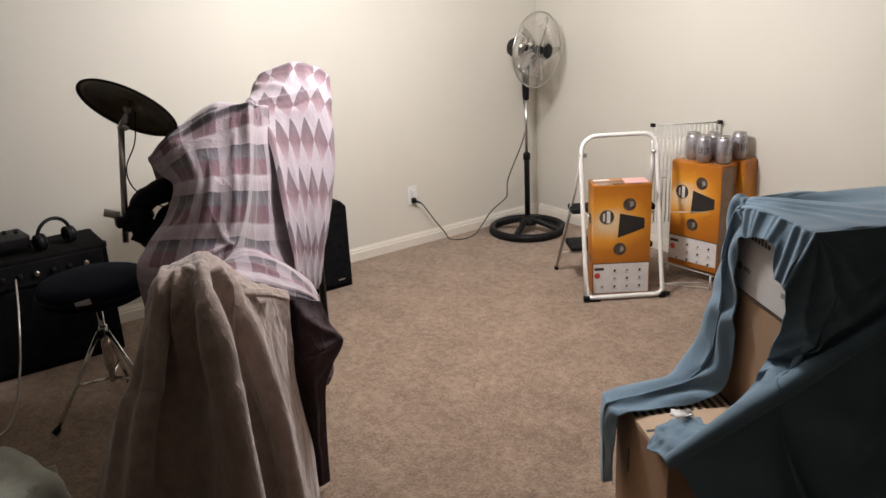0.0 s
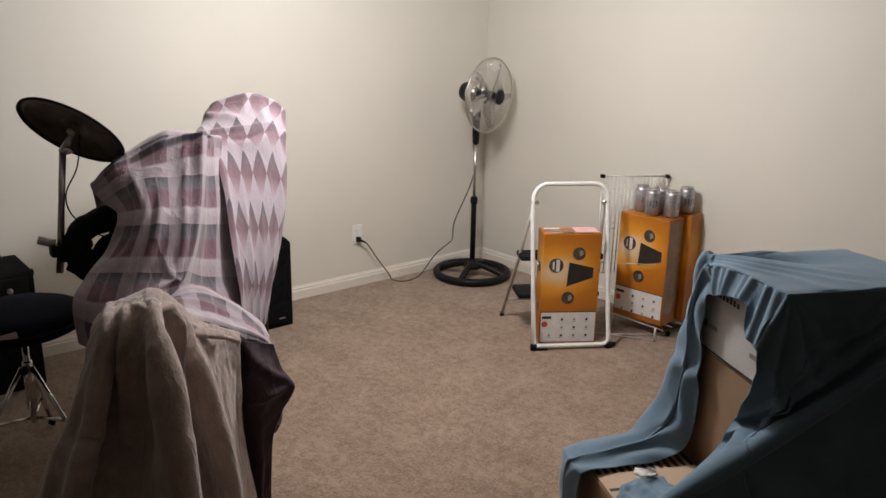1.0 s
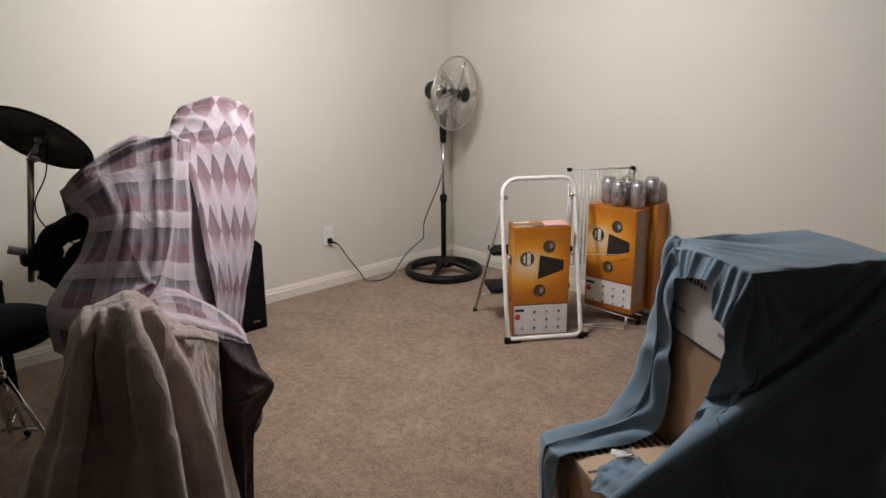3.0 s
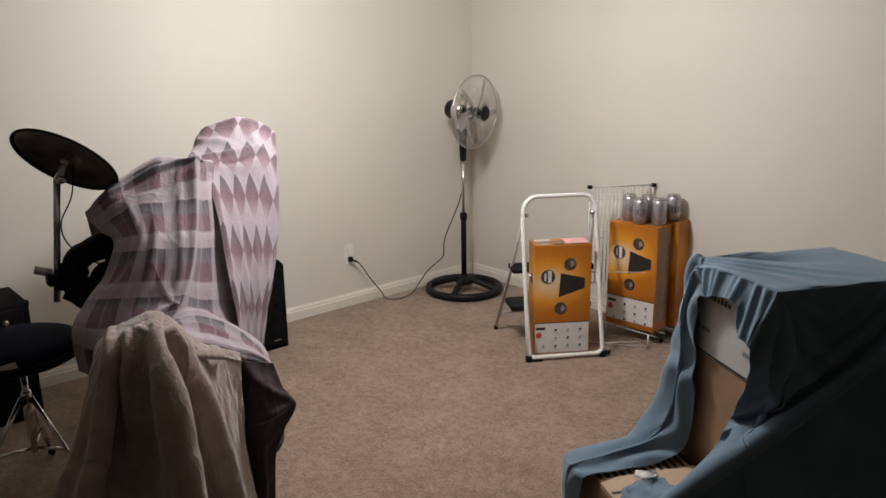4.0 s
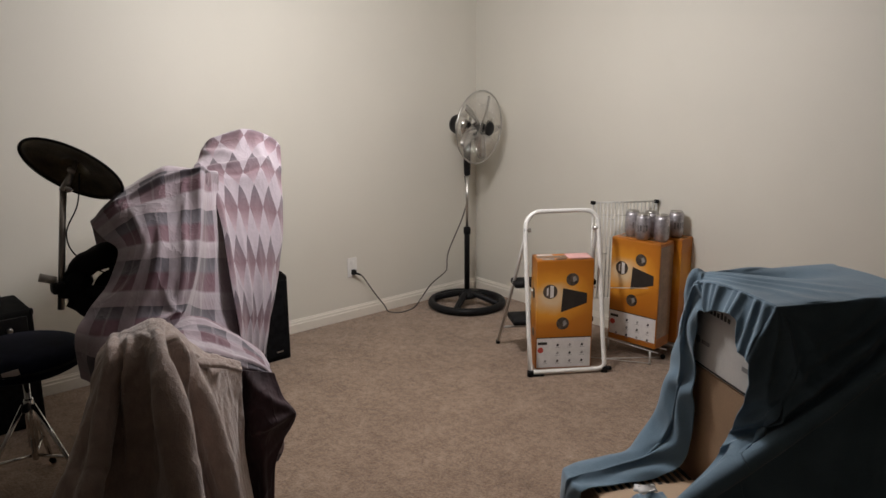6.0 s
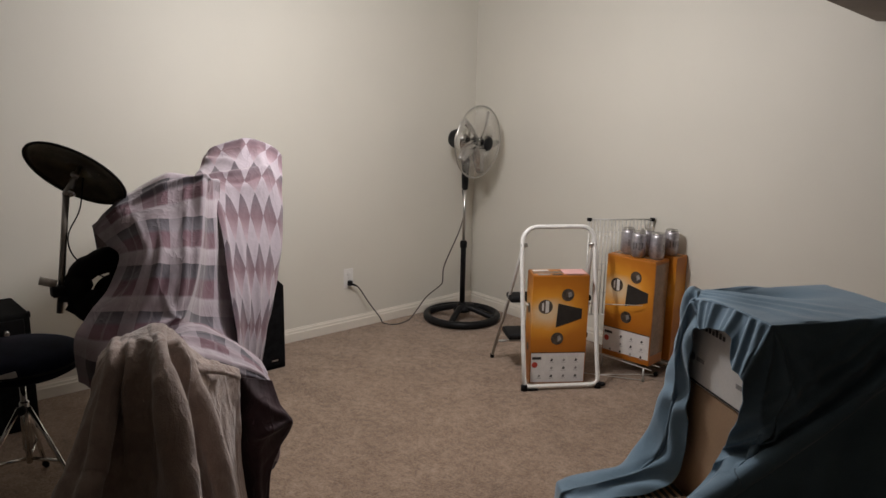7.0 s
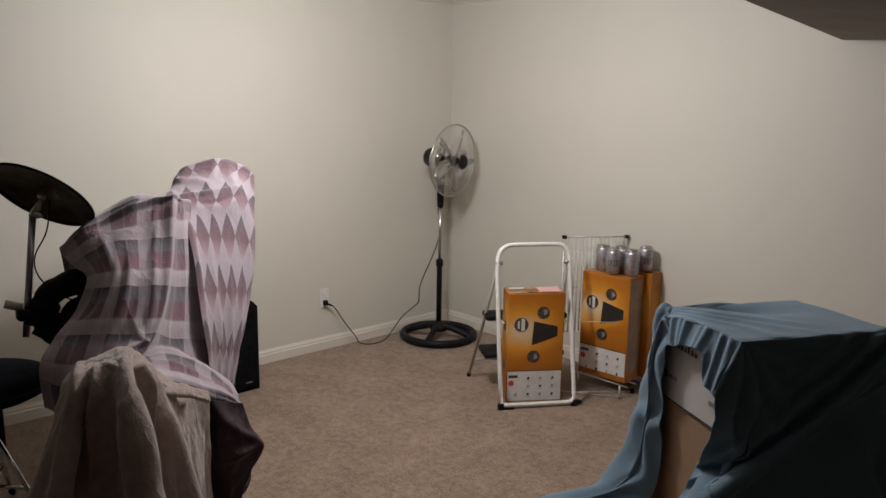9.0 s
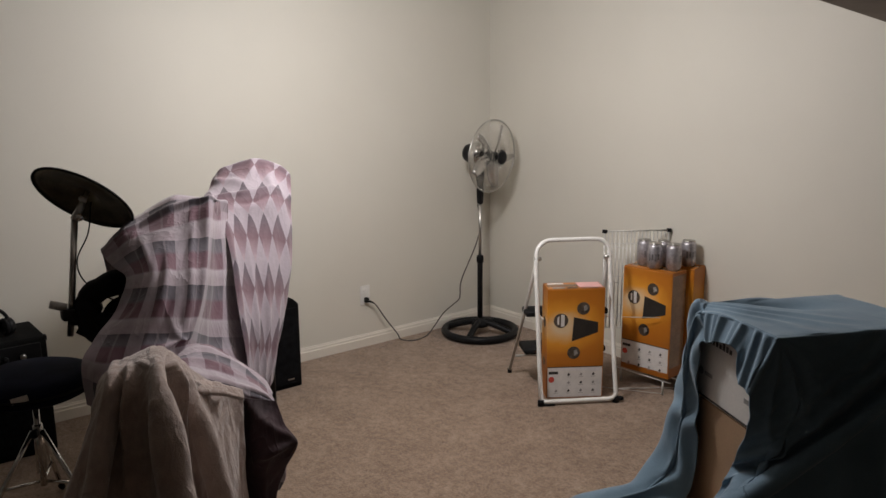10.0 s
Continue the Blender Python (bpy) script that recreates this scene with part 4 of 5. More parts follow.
sheet_lines.append(sheet_line((0.165, 0.338, 0.955), (0.112, 0.342, 1.015), (0.058, 0.378, 1.050), (0.018, 0.60, 0.99)))
sheet_lines.append(sheet_line((0.195, 0.336, 0.972), (0.130, 0.350, 1.045), (0.072, 0.450, 1.062), (0.03, 0.865, 1.042)))
sheet_lines.append(sheet_line((0.245, 0.333, 0.990), (0.195, 0.358, 1.062), (0.155, 0.56, 1.060), (0.10, 0.878, 1.055)))
sheet_lines.append(sheet_line((0.305, 0.331, 1.005), (0.265, 0.370, 1.067), (0.235, 0.58, 1.060), (0.200, 0.89, 1.060)))
sheet_lines.append(sheet_line((0.370, 0.328, 1.000), (0.340, 0.378, 1.068), (0.315, 0.60, 1.062), (0.290, 0.895, 1.060)))
sheet_lines.append(sheet_line((0.392, 0.318, 0.935), (0.400, 0.384, 1.066), (0.385, 0.62, 1.064), (0.370, 0.90, 1.060)))
sheet_lines.append(sheet_line((0.442, 0.318, 0.915), (0.452, 0.388, 1.066), (0.450, 0.64, 1.066), (0.446, 0.905, 1.064)))
sheet_lines.append(sheet_line((0.456, 0.321, 0.897), (0.466, 0.393, 1.048), (0.464, 0.645, 1.052), (0.460, 0.908, 1.054)))
sheet_lines.append(sheet_line((0.446, 0.328, 0.83), (0.474, 0.45, 0.92), (0.474, 0.66, 0.98), (0.470, 0.92, 1.015)))
sheet_lines.append(sheet_line((0.418, 0.325, 0.745), (0.478, 0.42, 0.79), (0.490, 0.63, 0.91), (0.490, 0.93, 1.00)))
sheet_lines.append(sheet_line((0.375, 0.292, 0.575), (0.470, 0.36, 0.69), (0.503, 0.61, 0.86), (0.505, 0.94, 0.99)))
sheet_lines.append(sheet_line((0.405, 0.130, 0.462), (0.482, 0.32, 0.645), (0.510, 0.60, 0.832), (0.512, 0.95, 0.985)))
sheet_lines.append(sheet_line((0.468, 0.005, 0.418), (0.502, 0.30, 0.622), (0.516, 0.60, 0.812), (0.517, 0.95, 0.975)))
sheet_lines.append(sheet_line((0.476, 0.045, 0.385), (0.480, 0.31, 0.555), (0.490, 0.60, 0.74), (0.495, 0.95, 0.90)))
sheet_lines.append(sheet_line((0.500, 0.130, 0.22), (0.530, 0.37, 0.33), (0.545, 0.62, 0.42), (0.550, 0.96, 0.50)))
sheet_lines.append(sheet_line((0.545, 0.300, 0.02), (0.585, 0.50, 0.02), (0.600, 0.70, 0.02), (0.600, 0.97, 0.02)))
nu, nv = 380, 110
du, dv = 2.75 / (nu - 1), 0.72 / (nv - 1)
blue_X = quilt(sheet_lines, nv, nu).transpose(1, 0, 2)
inv = SX.inverted()
face = np.cross(np.gradient(blue_X, axis=0), np.gradient(blue_X, axis=1))
face /= np.linalg.norm(face, axis=2, keepdims=True) + 1e-9


def bump(x, w):
    return math.exp(-(x / w) ** 2)


def sheet_fold(i, j, q):
    """Height of the pulled folds at a place of the sheet."""
    st, s = i / (nu - 1) * 23 - 1, j / (nv - 1)
    n1 = noise.noise(Vector((q.x * 6, q.y * 6, q.z * 6)))
    k = 0.0
    if st < 8.0:
        # long soft folds down the narrow front strip
        w = s * 2.0 + 0.8 * n1 + 0.20 * st
        k += 0.008 * math.sin(math.tau * w) * min(1, 0.4 + st / 6)
    if 7.2 < st < 13.2:
        if s < 0.50:
            # gathers along the front hem
            slant = q.x + 0.30 * (q.z - 1.06) + 0.012 * n1
            fade = min(1.0, (0.50 - s) / 0.16) * min(1, (st - 7.2) * 1.2)
            for at, wd, ht in ((0.165, 0.012, 0.010), (0.205, 0.010, 0.007), (0.238, 0.014, 0.017), (0.292, 0.009, 0.006), (0.322, 0.013, 0.015), (0.384, 0.011, 0.013), (0.425, 0.014, 0.012)):
                k += ht * bump(slant - at, wd) * fade
            k -= 0.004 * fade
        else:
            # creases drawn across the top out of its front corner, with a hollow behind them
            dx, dy = q.x - 0.045, q.y - 0.365
            r, th = math.hypot(dx, dy), math.atan2(dy, dx)
            near = max(0.0, 1 - r / 0.50) * min(1, r / 0.13) ** 1.5
            for at, wd, ht in ((0.14, 0.06, 0.010), (0.36, 0.065, 0.016), (0.62, 0.075, 0.015), (0.90, 0.10, 0.008)):
                k += ht * bump(th - at - 0.5 * r + 0.15 * n1, wd) * near ** 0.6
            k -= 0.040 * bump(th - 1.27, 0.19) * bump(r - 0.22, 0.18)
            k += 0.003 * n1
    if st > 12.6:
        # taut ridge from the low box up to the far edge, slack folds above it
        d = q.z - 0.425 - 0.66 * q.y
        run = min(1.0, max(0.0, (st - 12.6) / 1.2))
        k += run * (0.028 * bump(d, 0.017) - 0.016 * bump(d - 0.034, 0.016) + 0.022 * bump(d - 0.066 - 0.02 * n1, 0.020) + 0.016 * bump(d - 0.13 - 0.03 * n1, 0.024) + 0.010 * bump(d - 0.20, 0.025))
        th = math.atan2(q.y - 0.39, 1.07 - q.z) + 0.12 * n1
        k += run * 0.012 * (1 - abs(math.sin(th * 8)) ** 0.7 * 1.4) * bump(max(0.0, 0.08 - d), 0.06) * min(1, (1.07 - q.z) / 0.12)
        if d < -0.05:
            k += 0.02 * math.sin((q.y + 0.3 * q.z) * 22 + 3 * n1) * min(1, (-d - 0.05) / 0.3)
    return k


for i in range(nu):
    for j in range(nv):
        blue_X[i, j] += face[i, j] * sheet_fold(i, j, inv @ Vector(blue_X[i, j]))
blue_sheet = thing("blue_sheet", pose(0, 0, 0), "dusty blue jersey sheet thrown over stacked boxes", "sheet")
cloth_mesh("main_fall", blue_X, du, dv, BLUE, blue_sheet, 0.004)
def bunch_line(*pts):
    return [SX @ Vector(p) for p in pts]


bunch_lines = [bunch_line((0.476, 0.0, 0.424), (0.462, 0.10, 0.475), (0.446, 0.21, 0.545))]
bunch_lines.append(bunch_line((0.420, -0.012, 0.428), (0.405, 0.08, 0.452), (0.395, 0.19, 0.470)))
bunch_lines.append(bunch_line((0.385, -0.024, 0.414), (0.345, 0.07, 0.446), (0.335, 0.18, 0.440)))
bunch_lines.append(bunch_line((0.350, 0.0, 0.424), (0.300, 0.075, 0.440), (0.280, 0.185, 0.432)))
bunch_lines.append(bunch_line((0.325, 0.03, 0.410), (0.265, 0.09, 0.409), (0.245, 0.18, 0.409)))
bunch_X = quilt(bunch_lines, 30, 40)
bunch_X = ribs(bunch_X, 0.22, 0.22, ((0.2, 0.05, 0.3, 0.95, 0.014, 0.014), (0.55, 0.0, 0.6, 0.9, 0.014, 0.012), (0.85, 0.1, 0.8, 0.9, 0.012, 0.010)), -1.0)
bunch_X[:, :, 2] = np.maximum(bunch_X[:, :, 2], 0.4055)
cloth_mesh("gathered_corner", bunch_X, 0.22 / 29, 0.22 / 39, BLUE, blue_sheet, 0.004, crease=(0.006, 16.0, 16.0))
for k in range(2):
    bm = block(-0.03, 0.03, -0.013, 0.013, 0.0, 0.002)
    bmesh.ops.subdivide_edges(bm, edges=bm.edges[:], cuts=2)
    for v in bm.verts:
        v.co.z += 0.010 * math.sin(v.co.x * 60 + k)
    ob = mesh_ob("paper_scrap", bm, PALEINK, True)
    ob.matrix_world = SX @ pose(0.275 + 0.02 * k, 0.125, 0.452 + 0.008 * k, 25, 10, 60 + 40 * k)
    tagged(ob, "crumpled white care tag sewn on blue sheet", "tag")

# ---- drum rack under the plaid blanket ----
rack = thing("drum_rack", pose(0, 0, 0), "black electronic drum rack under a plaid blanket", "drum rack")
for x, y, z in ((0.98, -2.33, 1.28), (1.33, -2.84, 1.04), (1.38, -3.16, 0.72), (1.05, -2.9, 0.85)):
    part("post", tube([(x, y, 0.0), (x, y, z)], 0.018, 12), BLACK, rack, "", True)
part("crossbar", tube([(0.98, -2.33, 0.72), (1.36, -2.87, 0.72)], 0.018, 12), BLACK, rack, "", True)
part("crossbar", tube([(1.38, -3.16, 0.70), (1.36, -2.87, 0.70)], 0.018, 12), BLACK, rack, "", True)
part("crossbar", tube([(1.05, -2.9, 0.80), (1.36, -2.87, 0.80)], 0.018, 12), BLACK, rack, "", True)
for c, n, r in (((1.30, -3.00, 0.96), (0.6, -0.5, 0.75), 0.105), ((1.27, -3.08, 0.85), (0.9, -0.3, 0.25), 0.085)):
    pm = aim(c, n)
    pad = part("drum_pad", lathe([(r * 0.8, -0.05), (r, -0.035), (r, 0.0), (r * 0.93, 0.012), (0.02, 0.014)], 28, pm), RUBBER, rack, "round black rubber pad", True)
    part("rim", tube([pm @ Vector((r * math.cos(k * math.tau / 32), r * math.sin(k * math.tau / 32), 0.008)) for k in range(32)], 0.006, 6, None, True), RUBBER, pad, "", True)
part("clamp", tube([(1.20, -3.275, 0.865), (1.24, -3.19, 0.86), (1.30, -3.10, 0.84)], [0.02, 0.03, 0.035], 10), RUBBER, rack, "", True)
part("mount", tube(smooth_line([(1.205, -3.235, 0.915), (1.225, -3.175, 0.965), (1.262, -3.085, 1.0), (1.30, -3.0, 0.97)], 4), [0.026, 0.03, 0.04, 0.046, 0.05, 0.046, 0.05, 0.052, 0.05, 0.046, 0.04, 0.036, 0.03], 10), RUBBER, rack, "", True)
part("mount", tube(smooth_line([(1.226, -3.18, 0.985), (1.218, -3.205, 0.90), (1.222, -3.19, 0.82), (1.245, -3.13, 0.75)], 4), [0.03, 0.042, 0.036, 0.05, 0.054, 0.046, 0.05, 0.052, 0.05, 0.048, 0.044, 0.04, 0.03], 10), RUBBER, rack, "", True)
part("mount_clamp", block(1.175, 1.225, -3.30, -3.225, 0.865, 0.91, 0.008), BLACK, rack, "", True)
part("clamp_knob", tube([(1.19, -3.335, 0.935), (1.20, -3.28, 0.915)], 0.016, 12), GREYTUBE, rack, "", True)
part("pad_arm", tube(smooth_line([(1.20, -3.24, 0.83), (1.23, -3.17, 0.78), (1.27, -3.10, 0.74)], 5), 0.028, 10), RUBBER, rack, "", True)

cymbal = thing("cymbal", pose(0, 0, 0), "dark aged cymbal tilted on a steel boom", "cymbal")
CN = Vector((-0.33, 0.59, 0.735)).normalized()
cm = aim((1.215, -3.18, 1.335), CN)
bm = lathe([(0.012, 0.034), (0.03, 0.030), (0.045, 0.016), (0.055, 0.010), (0.115, 0.006), (0.165, -0.002), (0.192, -0.008), (0.1925, -0.0095), (0.165, -0.0045), (0.115, 0.0035), (0.055, 0.0075), (0.044, 0.013), (0.028, 0.0275), (0.012, 0.031)], 48, cm)
disc = part("disc", bm, BRONZE, cymbal, "", True)
for k in range(9):
    r = 0.07 + 0.0132 * k
    part("lathe_line", tube([cm @ Vector((r * math.cos(i * math.tau / 48), r * math.sin(i * math.tau / 48), 0.0028 - (r - 0.06) * 0.055)) for i in range(48)], 0.0006, 4, None, True), BRONZE, disc, "", True)
part("edge_rim", tube([cm @ Vector((0.192 * math.cos(i * math.tau / 64), 0.192 * math.sin(i * math.tau / 64), -0.009)) for i in range(64)], 0.005, 6, None, True), RUBBER, cymbal, "", True)
part("boom", tube([(1.20, -3.275, 0.80), (1.20, -3.217, 1.262)], 0.0125, 14), STEEL, cymbal, "dull steel stand tube", True)
part("tilter", tube([(1.20, -3.217, 1.25), (1.205, -3.20, 1.285), Vector((1.215, -3.18, 1.335)) + CN * 0.045], [0.018, 0.014, 0.006], 12), STEEL, cymbal, "", True)
part("wing_nut", lathe([(0.013, -0.012), (0.016, 0.0), (0.012, 0.014)], 14, aim((1.225, -3.205, 1.262), (1, -0.5, 0.1))), CHROME, cymbal, "", True)
part("felt", lathe([(0.014, -0.018), (0.016, -0.012), (0.014, -0.004)], 14, cm), GREYTUBE, cymbal, "", True)
wire_line = smooth_line([(1.225, -3.16, 1.315), (1.24, -3.185, 1.20), (1.21, -3.225, 1.10), (1.22, -3.215, 1.02), (1.26, -3.15, 0.95), (1.29, -3.09, 0.92)], 8)
tagged(mesh_ob("pad_cable", tube(wire_line, 0.003, 6), RUBBER, True), "thin black cable hanging from cymbal to pad", "cable")

# ---- plaid blanket ----
blanket = thing("plaid_blanket", pose(0, 0, 0), "pink and grey plaid blanket thrown over a drum rack", "blanket")
CLOTH_AT, CLOTH_R, CLOTH_N = Vector((1.30, -2.845, 0.0)), Vector((0.382, 0.924, 0.0)), Vector((0.924, -0.382, 0.0))


def hung(*pts):
    """Places on the hanging cloths, fitted to the camera's view: across, towards camera, up."""
    return [CLOTH_AT + CLOTH_R * x + CLOTH_N * y + up * z for x, y, z in pts]


def behind(ln, back_, down_):
    return [p - CLOTH_N * back_ - up * down_ for p in ln]


# front fall: from a ridge over the pads down to the covered seat, its near edge turned in
ridge = hung((-0.304, 0, 1.115), (-0.216, -0.02, 1.203), (-0.128, -0.02, 1.262), (-0.02, 0, 1.319), (0.071, 0.03, 1.309), (0.124, 0.05, 1.3), (0.142, -0.02, 1.287), (0.186, -0.16, 1.259))
drawn_crease = hung((-0.29, 0.12, 1.127), (-0.205, 0.14, 1.2), (-0.127, 0.14, 1.223), (-0.036, 0.14, 1.254), (0.056, 0.13, 1.281), (0.118, 0.12, 1.292), (0.141, -0.06, 1.257), (0.186, -0.2, 1.234))
shoulder = hung((-0.25, 0.19, 1.088), (-0.17, 0.23, 1.143), (-0.11, 0.24, 1.167), (-0.035, 0.24, 1.171), (0.045, 0.23, 1.173), (0.103, 0.2, 1.17), (0.126, -0.02, 1.121), (0.186, -0.18, 1.099))
chest = hung((-0.196, 0.28, 1.057), (-0.138, 0.33, 1.076), (-0.088, 0.35, 1.079), (-0.032, 0.35, 1.08), (0.035, 0.33, 1.076), (0.084, 0.28, 1.064), (0.113, 0.02, 0.999), (0.194, -0.15, 0.959))
waist = hung((-0.232, 0.32, 0.96), (-0.175, 0.39, 0.976), (-0.108, 0.42, 0.983), (-0.042, 0.42, 0.982), (0.02, 0.4, 0.97), (0.063, 0.33, 0.951), (0.094, 0.08, 0.877), (0.21, -0.09, 0.82))
hip = hung((-0.305, 0.39, 0.875), (-0.234, 0.44, 0.882), (-0.15, 0.47, 0.887), (-0.071, 0.47, 0.881), (-0.005, 0.44, 0.872), (0.026, 0.37, 0.852), (0.075, 0.14, 0.751), (0.22, -0.02, 0.683))
seat_edge = hung((-0.346, 0.45, 0.805), (-0.27, 0.5, 0.795), (-0.173, 0.52, 0.799), (-0.092, 0.52, 0.819), (-0.025, 0.47, 0.83), (0.011, 0.4, 0.807), (0.076, 0.22, 0.684), (0.229, 0.04, 0.585))
tucked = hung((-0.343, 0.46, 0.658), (-0.272, 0.52, 0.64), (-0.183, 0.54, 0.634), (-0.097, 0.52, 0.675), (-0.028, 0.48, 0.713), (0.008, 0.42, 0.686), (0.076, 0.26, 0.594), (0.231, 0.1, 0.512))
nu, nv, wide, long = 120, 130, 0.66, 0.98
front_X = quilt([behind(ridge, 0.12, 0.14), ridge, drawn_crease, shoulder, chest, waist, hip, seat_edge, tucked], nu, nv)
front_X = ribs(front_X, wide, long, ((0.10, 0.240, 0.80, 0.200, 0.010, 0.022), (0.05, 0.20, 0.45, 0.17, 0.012, 0.006), (0.42, 0.26, 0.30, 0.80, 0.030, 0.013), (0.55, 0.28, 0.56, 0.78, 0.022, 0.012),
                                     (0.30, 0.40, 0.12, 0.88, 0.030, 0.008), (0.69, 0.22, 0.66, 0.72, 0.014, 0.014), (0.22, 0.30, 0.24, 0.46, 0.024, 0.007), (0.52, 0.80, 0.10, 0.93, 0.022, 0.018),
                                     (0.46, 0.70, 0.62, 0.86, 0.020, 0.014), (0.92, 0.3, 0.90, 0.8, 0.020, 0.012), (0.80, 0.45, 0.83, 0.9, 0.018, 0.010)), 1.0, 2.0)
cloth_mesh("front_fall", front_X, wide / (nu - 1), long / (nv - 1), PLAID, blanket, 0.003, "square plaid fall", crease=(0.005, 10.0, 3.0))

# apron over the covered seat, its bands running towards the room
apron_far = hung((-0.078, 0.42, 0.773), (-0.006, 0.42, 0.822), (0.061, 0.43, 0.83), (0.133, 0.46, 0.796), (0.199, 0.5, 0.758), (0.247, 0.58, 0.735), (0.273, 0.66, 0.711))
apron_mid = hung((-0.056, 0.6, 0.821), (0.005, 0.58, 0.826), (0.072, 0.58, 0.821), (0.137, 0.6, 0.795), (0.199, 0.63, 0.764), (0.246, 0.68, 0.735), (0.276, 0.72, 0.708))
apron_edge = hung((-0.023, 0.78, 0.856), (0.026, 0.76, 0.831), (0.085, 0.75, 0.796), (0.146, 0.75, 0.771), (0.205, 0.75, 0.747), (0.248, 0.75, 0.724), (0.281, 0.75, 0.699))
apron_low = hung((-0.017, 0.8, 0.791), (0.031, 0.78, 0.753), (0.085, 0.77, 0.733), (0.144, 0.76, 0.72), (0.201, 0.76, 0.711), (0.244, 0.76, 0.699), (0.282, 0.75, 0.683))
nu, nv, wide, long = 80, 50, 0.42, 0.40
apron_X = ribs(quilt([apron_far, apron_mid, apron_edge, apron_low], nu, nv), wide, long, ((0.1, 0.35, 0.7, 0.5, 0.018, 0.012), (0.25, 0.62, 0.9, 0.62, 0.016, 0.010), (0.3, 0.1, 0.8, 0.3, 0.02, 0.010)), 1.0, 4.0)
cloth_mesh("apron", apron_X, wide / (nu - 1), long / (nv - 1), PLAID, blanket, 0.003, "pale plaid apron over the seat", (0.08, 0.10), crease=(0.004, 8.0, 8.0))

# crown and bias fall over the tall post
crown_back = hung((0.177, -0.7, 1.272), (0.223, -0.72, 1.312), (0.33, -0.72, 1.347), (0.436, -0.7, 1.322), (0.495, -0.66, 1.28))
crown_top = hung((0.144, -0.5, 1.334), (0.187, -0.5, 1.372), (0.327, -0.5, 1.41), (0.449, -0.5, 1.369), (0.487, -0.48, 1.334))
crown_front = hung((0.115, -0.4, 1.29), (0.191, -0.4, 1.32), (0.312, -0.4, 1.338), (0.412, -0.41, 1.319), (0.483, -0.43, 1.26))
slack_fold = hung((0.093, -0.25, 1.259), (0.196, -0.27, 1.253), (0.299, -0.28, 1.25), (0.401, -0.33, 1.257), (0.476, -0.4, 1.188))
bias_a = hung((0.149, -0.18, 1.188), (0.232, -0.22, 1.171), (0.309, -0.25, 1.166), (0.393, -0.29, 1.151), (0.471, -0.36, 1.083))
bias_b = hung((0.182, -0.1, 1.055), (0.247, -0.15, 1.032), (0.314, -0.19, 1.019), (0.388, -0.24, 1.002), (0.457, -0.31, 0.951))
bias_c = hung((0.192, -0.02, 0.912), (0.254, -0.08, 0.891), (0.315, -0.13, 0.873), (0.374, -0.18, 0.855), (0.43, -0.25, 0.822))
bias_d = hung((0.205, 0.05, 0.762), (0.256, -0.01, 0.738), (0.308, -0.07, 0.715), (0.353, -0.12, 0.7), (0.391, -0.18, 0.688))
bias_e = hung((0.218, 0.09, 0.633), (0.25, 0.03, 0.603), (0.287, -0.02, 0.576), (0.322, -0.07, 0.56), (0.352, -0.12, 0.565))
bias_hem = hung((0.225, 0.1, 0.542), (0.249, 0.04, 0.497), (0.279, 0, 0.467), (0.307, -0.05, 0.452), (0.33, -0.1, 0.465))
nu, nv, wide, long = 90, 150, 0.30, 1.22
side_X = quilt([behind(crown_back, 0.04, 0.30), crown_back, crown_top, crown_front, slack_fold, bias_a, bias_b, bias_c, bias_d, bias_e, bias_hem], nu, nv)
side_X = ribs(side_X, wide, long, ((0.02, 0.385, 0.72, 0.36, 0.012, 0.016), (0.10, 0.215, 0.50, 0.23, 0.012, 0.012), (0.50, 0.23, 0.95, 0.225, 0.012, 0.012), (0.48, 0.20, 0.46, 0.30, 0.012, 0.010), (0.35, 0.42, 0.75, 0.395, 0.016, -0.010), (0.25, 0.29, 0.45, 0.345, 0.016, 0.012), (0.60, 0.24, 0.70, 0.36, 0.016, 0.014), (0.05, 0.25, 0.25, 0.31, 0.016, 0.012),
                                   (0.04, 0.42, 0.05, 0.92, 0.012, 0.014), (0.30, 0.62, 0.36, 1.0, 0.014, 0.012), (0.55, 0.66, 0.56, 1.0, 0.014, 0.012), (0.80, 0.70, 0.76, 1.0, 0.014, 0.014), (0.90, 0.45, 0.92, 0.75, 0.018, 0.010)), 1.0, 6.0)
cloth_mesh("side_fall", side_X, wide / (nu - 1), long / (nv - 1), DIAMOND, blanket, 0.003, "bias-hung fall with shaded diamonds", (0.02, 0.06), crease=(0.004, 12.0, 4.0))

# dark border hanging beside the seat, its corner drawn out; a plaid scrap shows under it
border_top = hung((0.16, 0.77, 0.743), (0.223, 0.77, 0.728), (0.283, 0.76, 0.711))
border_a = hung((0.157, 0.78, 0.659), (0.229, 0.83, 0.658), (0.305, 0.79, 0.639))
border_tip = hung((0.158, 0.8, 0.587), (0.235, 0.86, 0.601), (0.339, 0.8, 0.568))
border_b = hung((0.164, 0.8, 0.484), (0.224, 0.84, 0.503), (0.3, 0.8, 0.484))
border_c = hung((0.172, 0.8, 0.358), (0.219, 0.82, 0.38), (0.265, 0.8, 0.392))
border_d = hung((0.18, 0.8, 0.18), (0.215, 0.82, 0.184), (0.252, 0.8, 0.163))
border_hem = hung((0.172, 0.8, 0.02), (0.209, 0.82, 0.02), (0.245, 0.8, 0.02))
nu, nv, wide, long = 40, 90, 0.20, 0.80
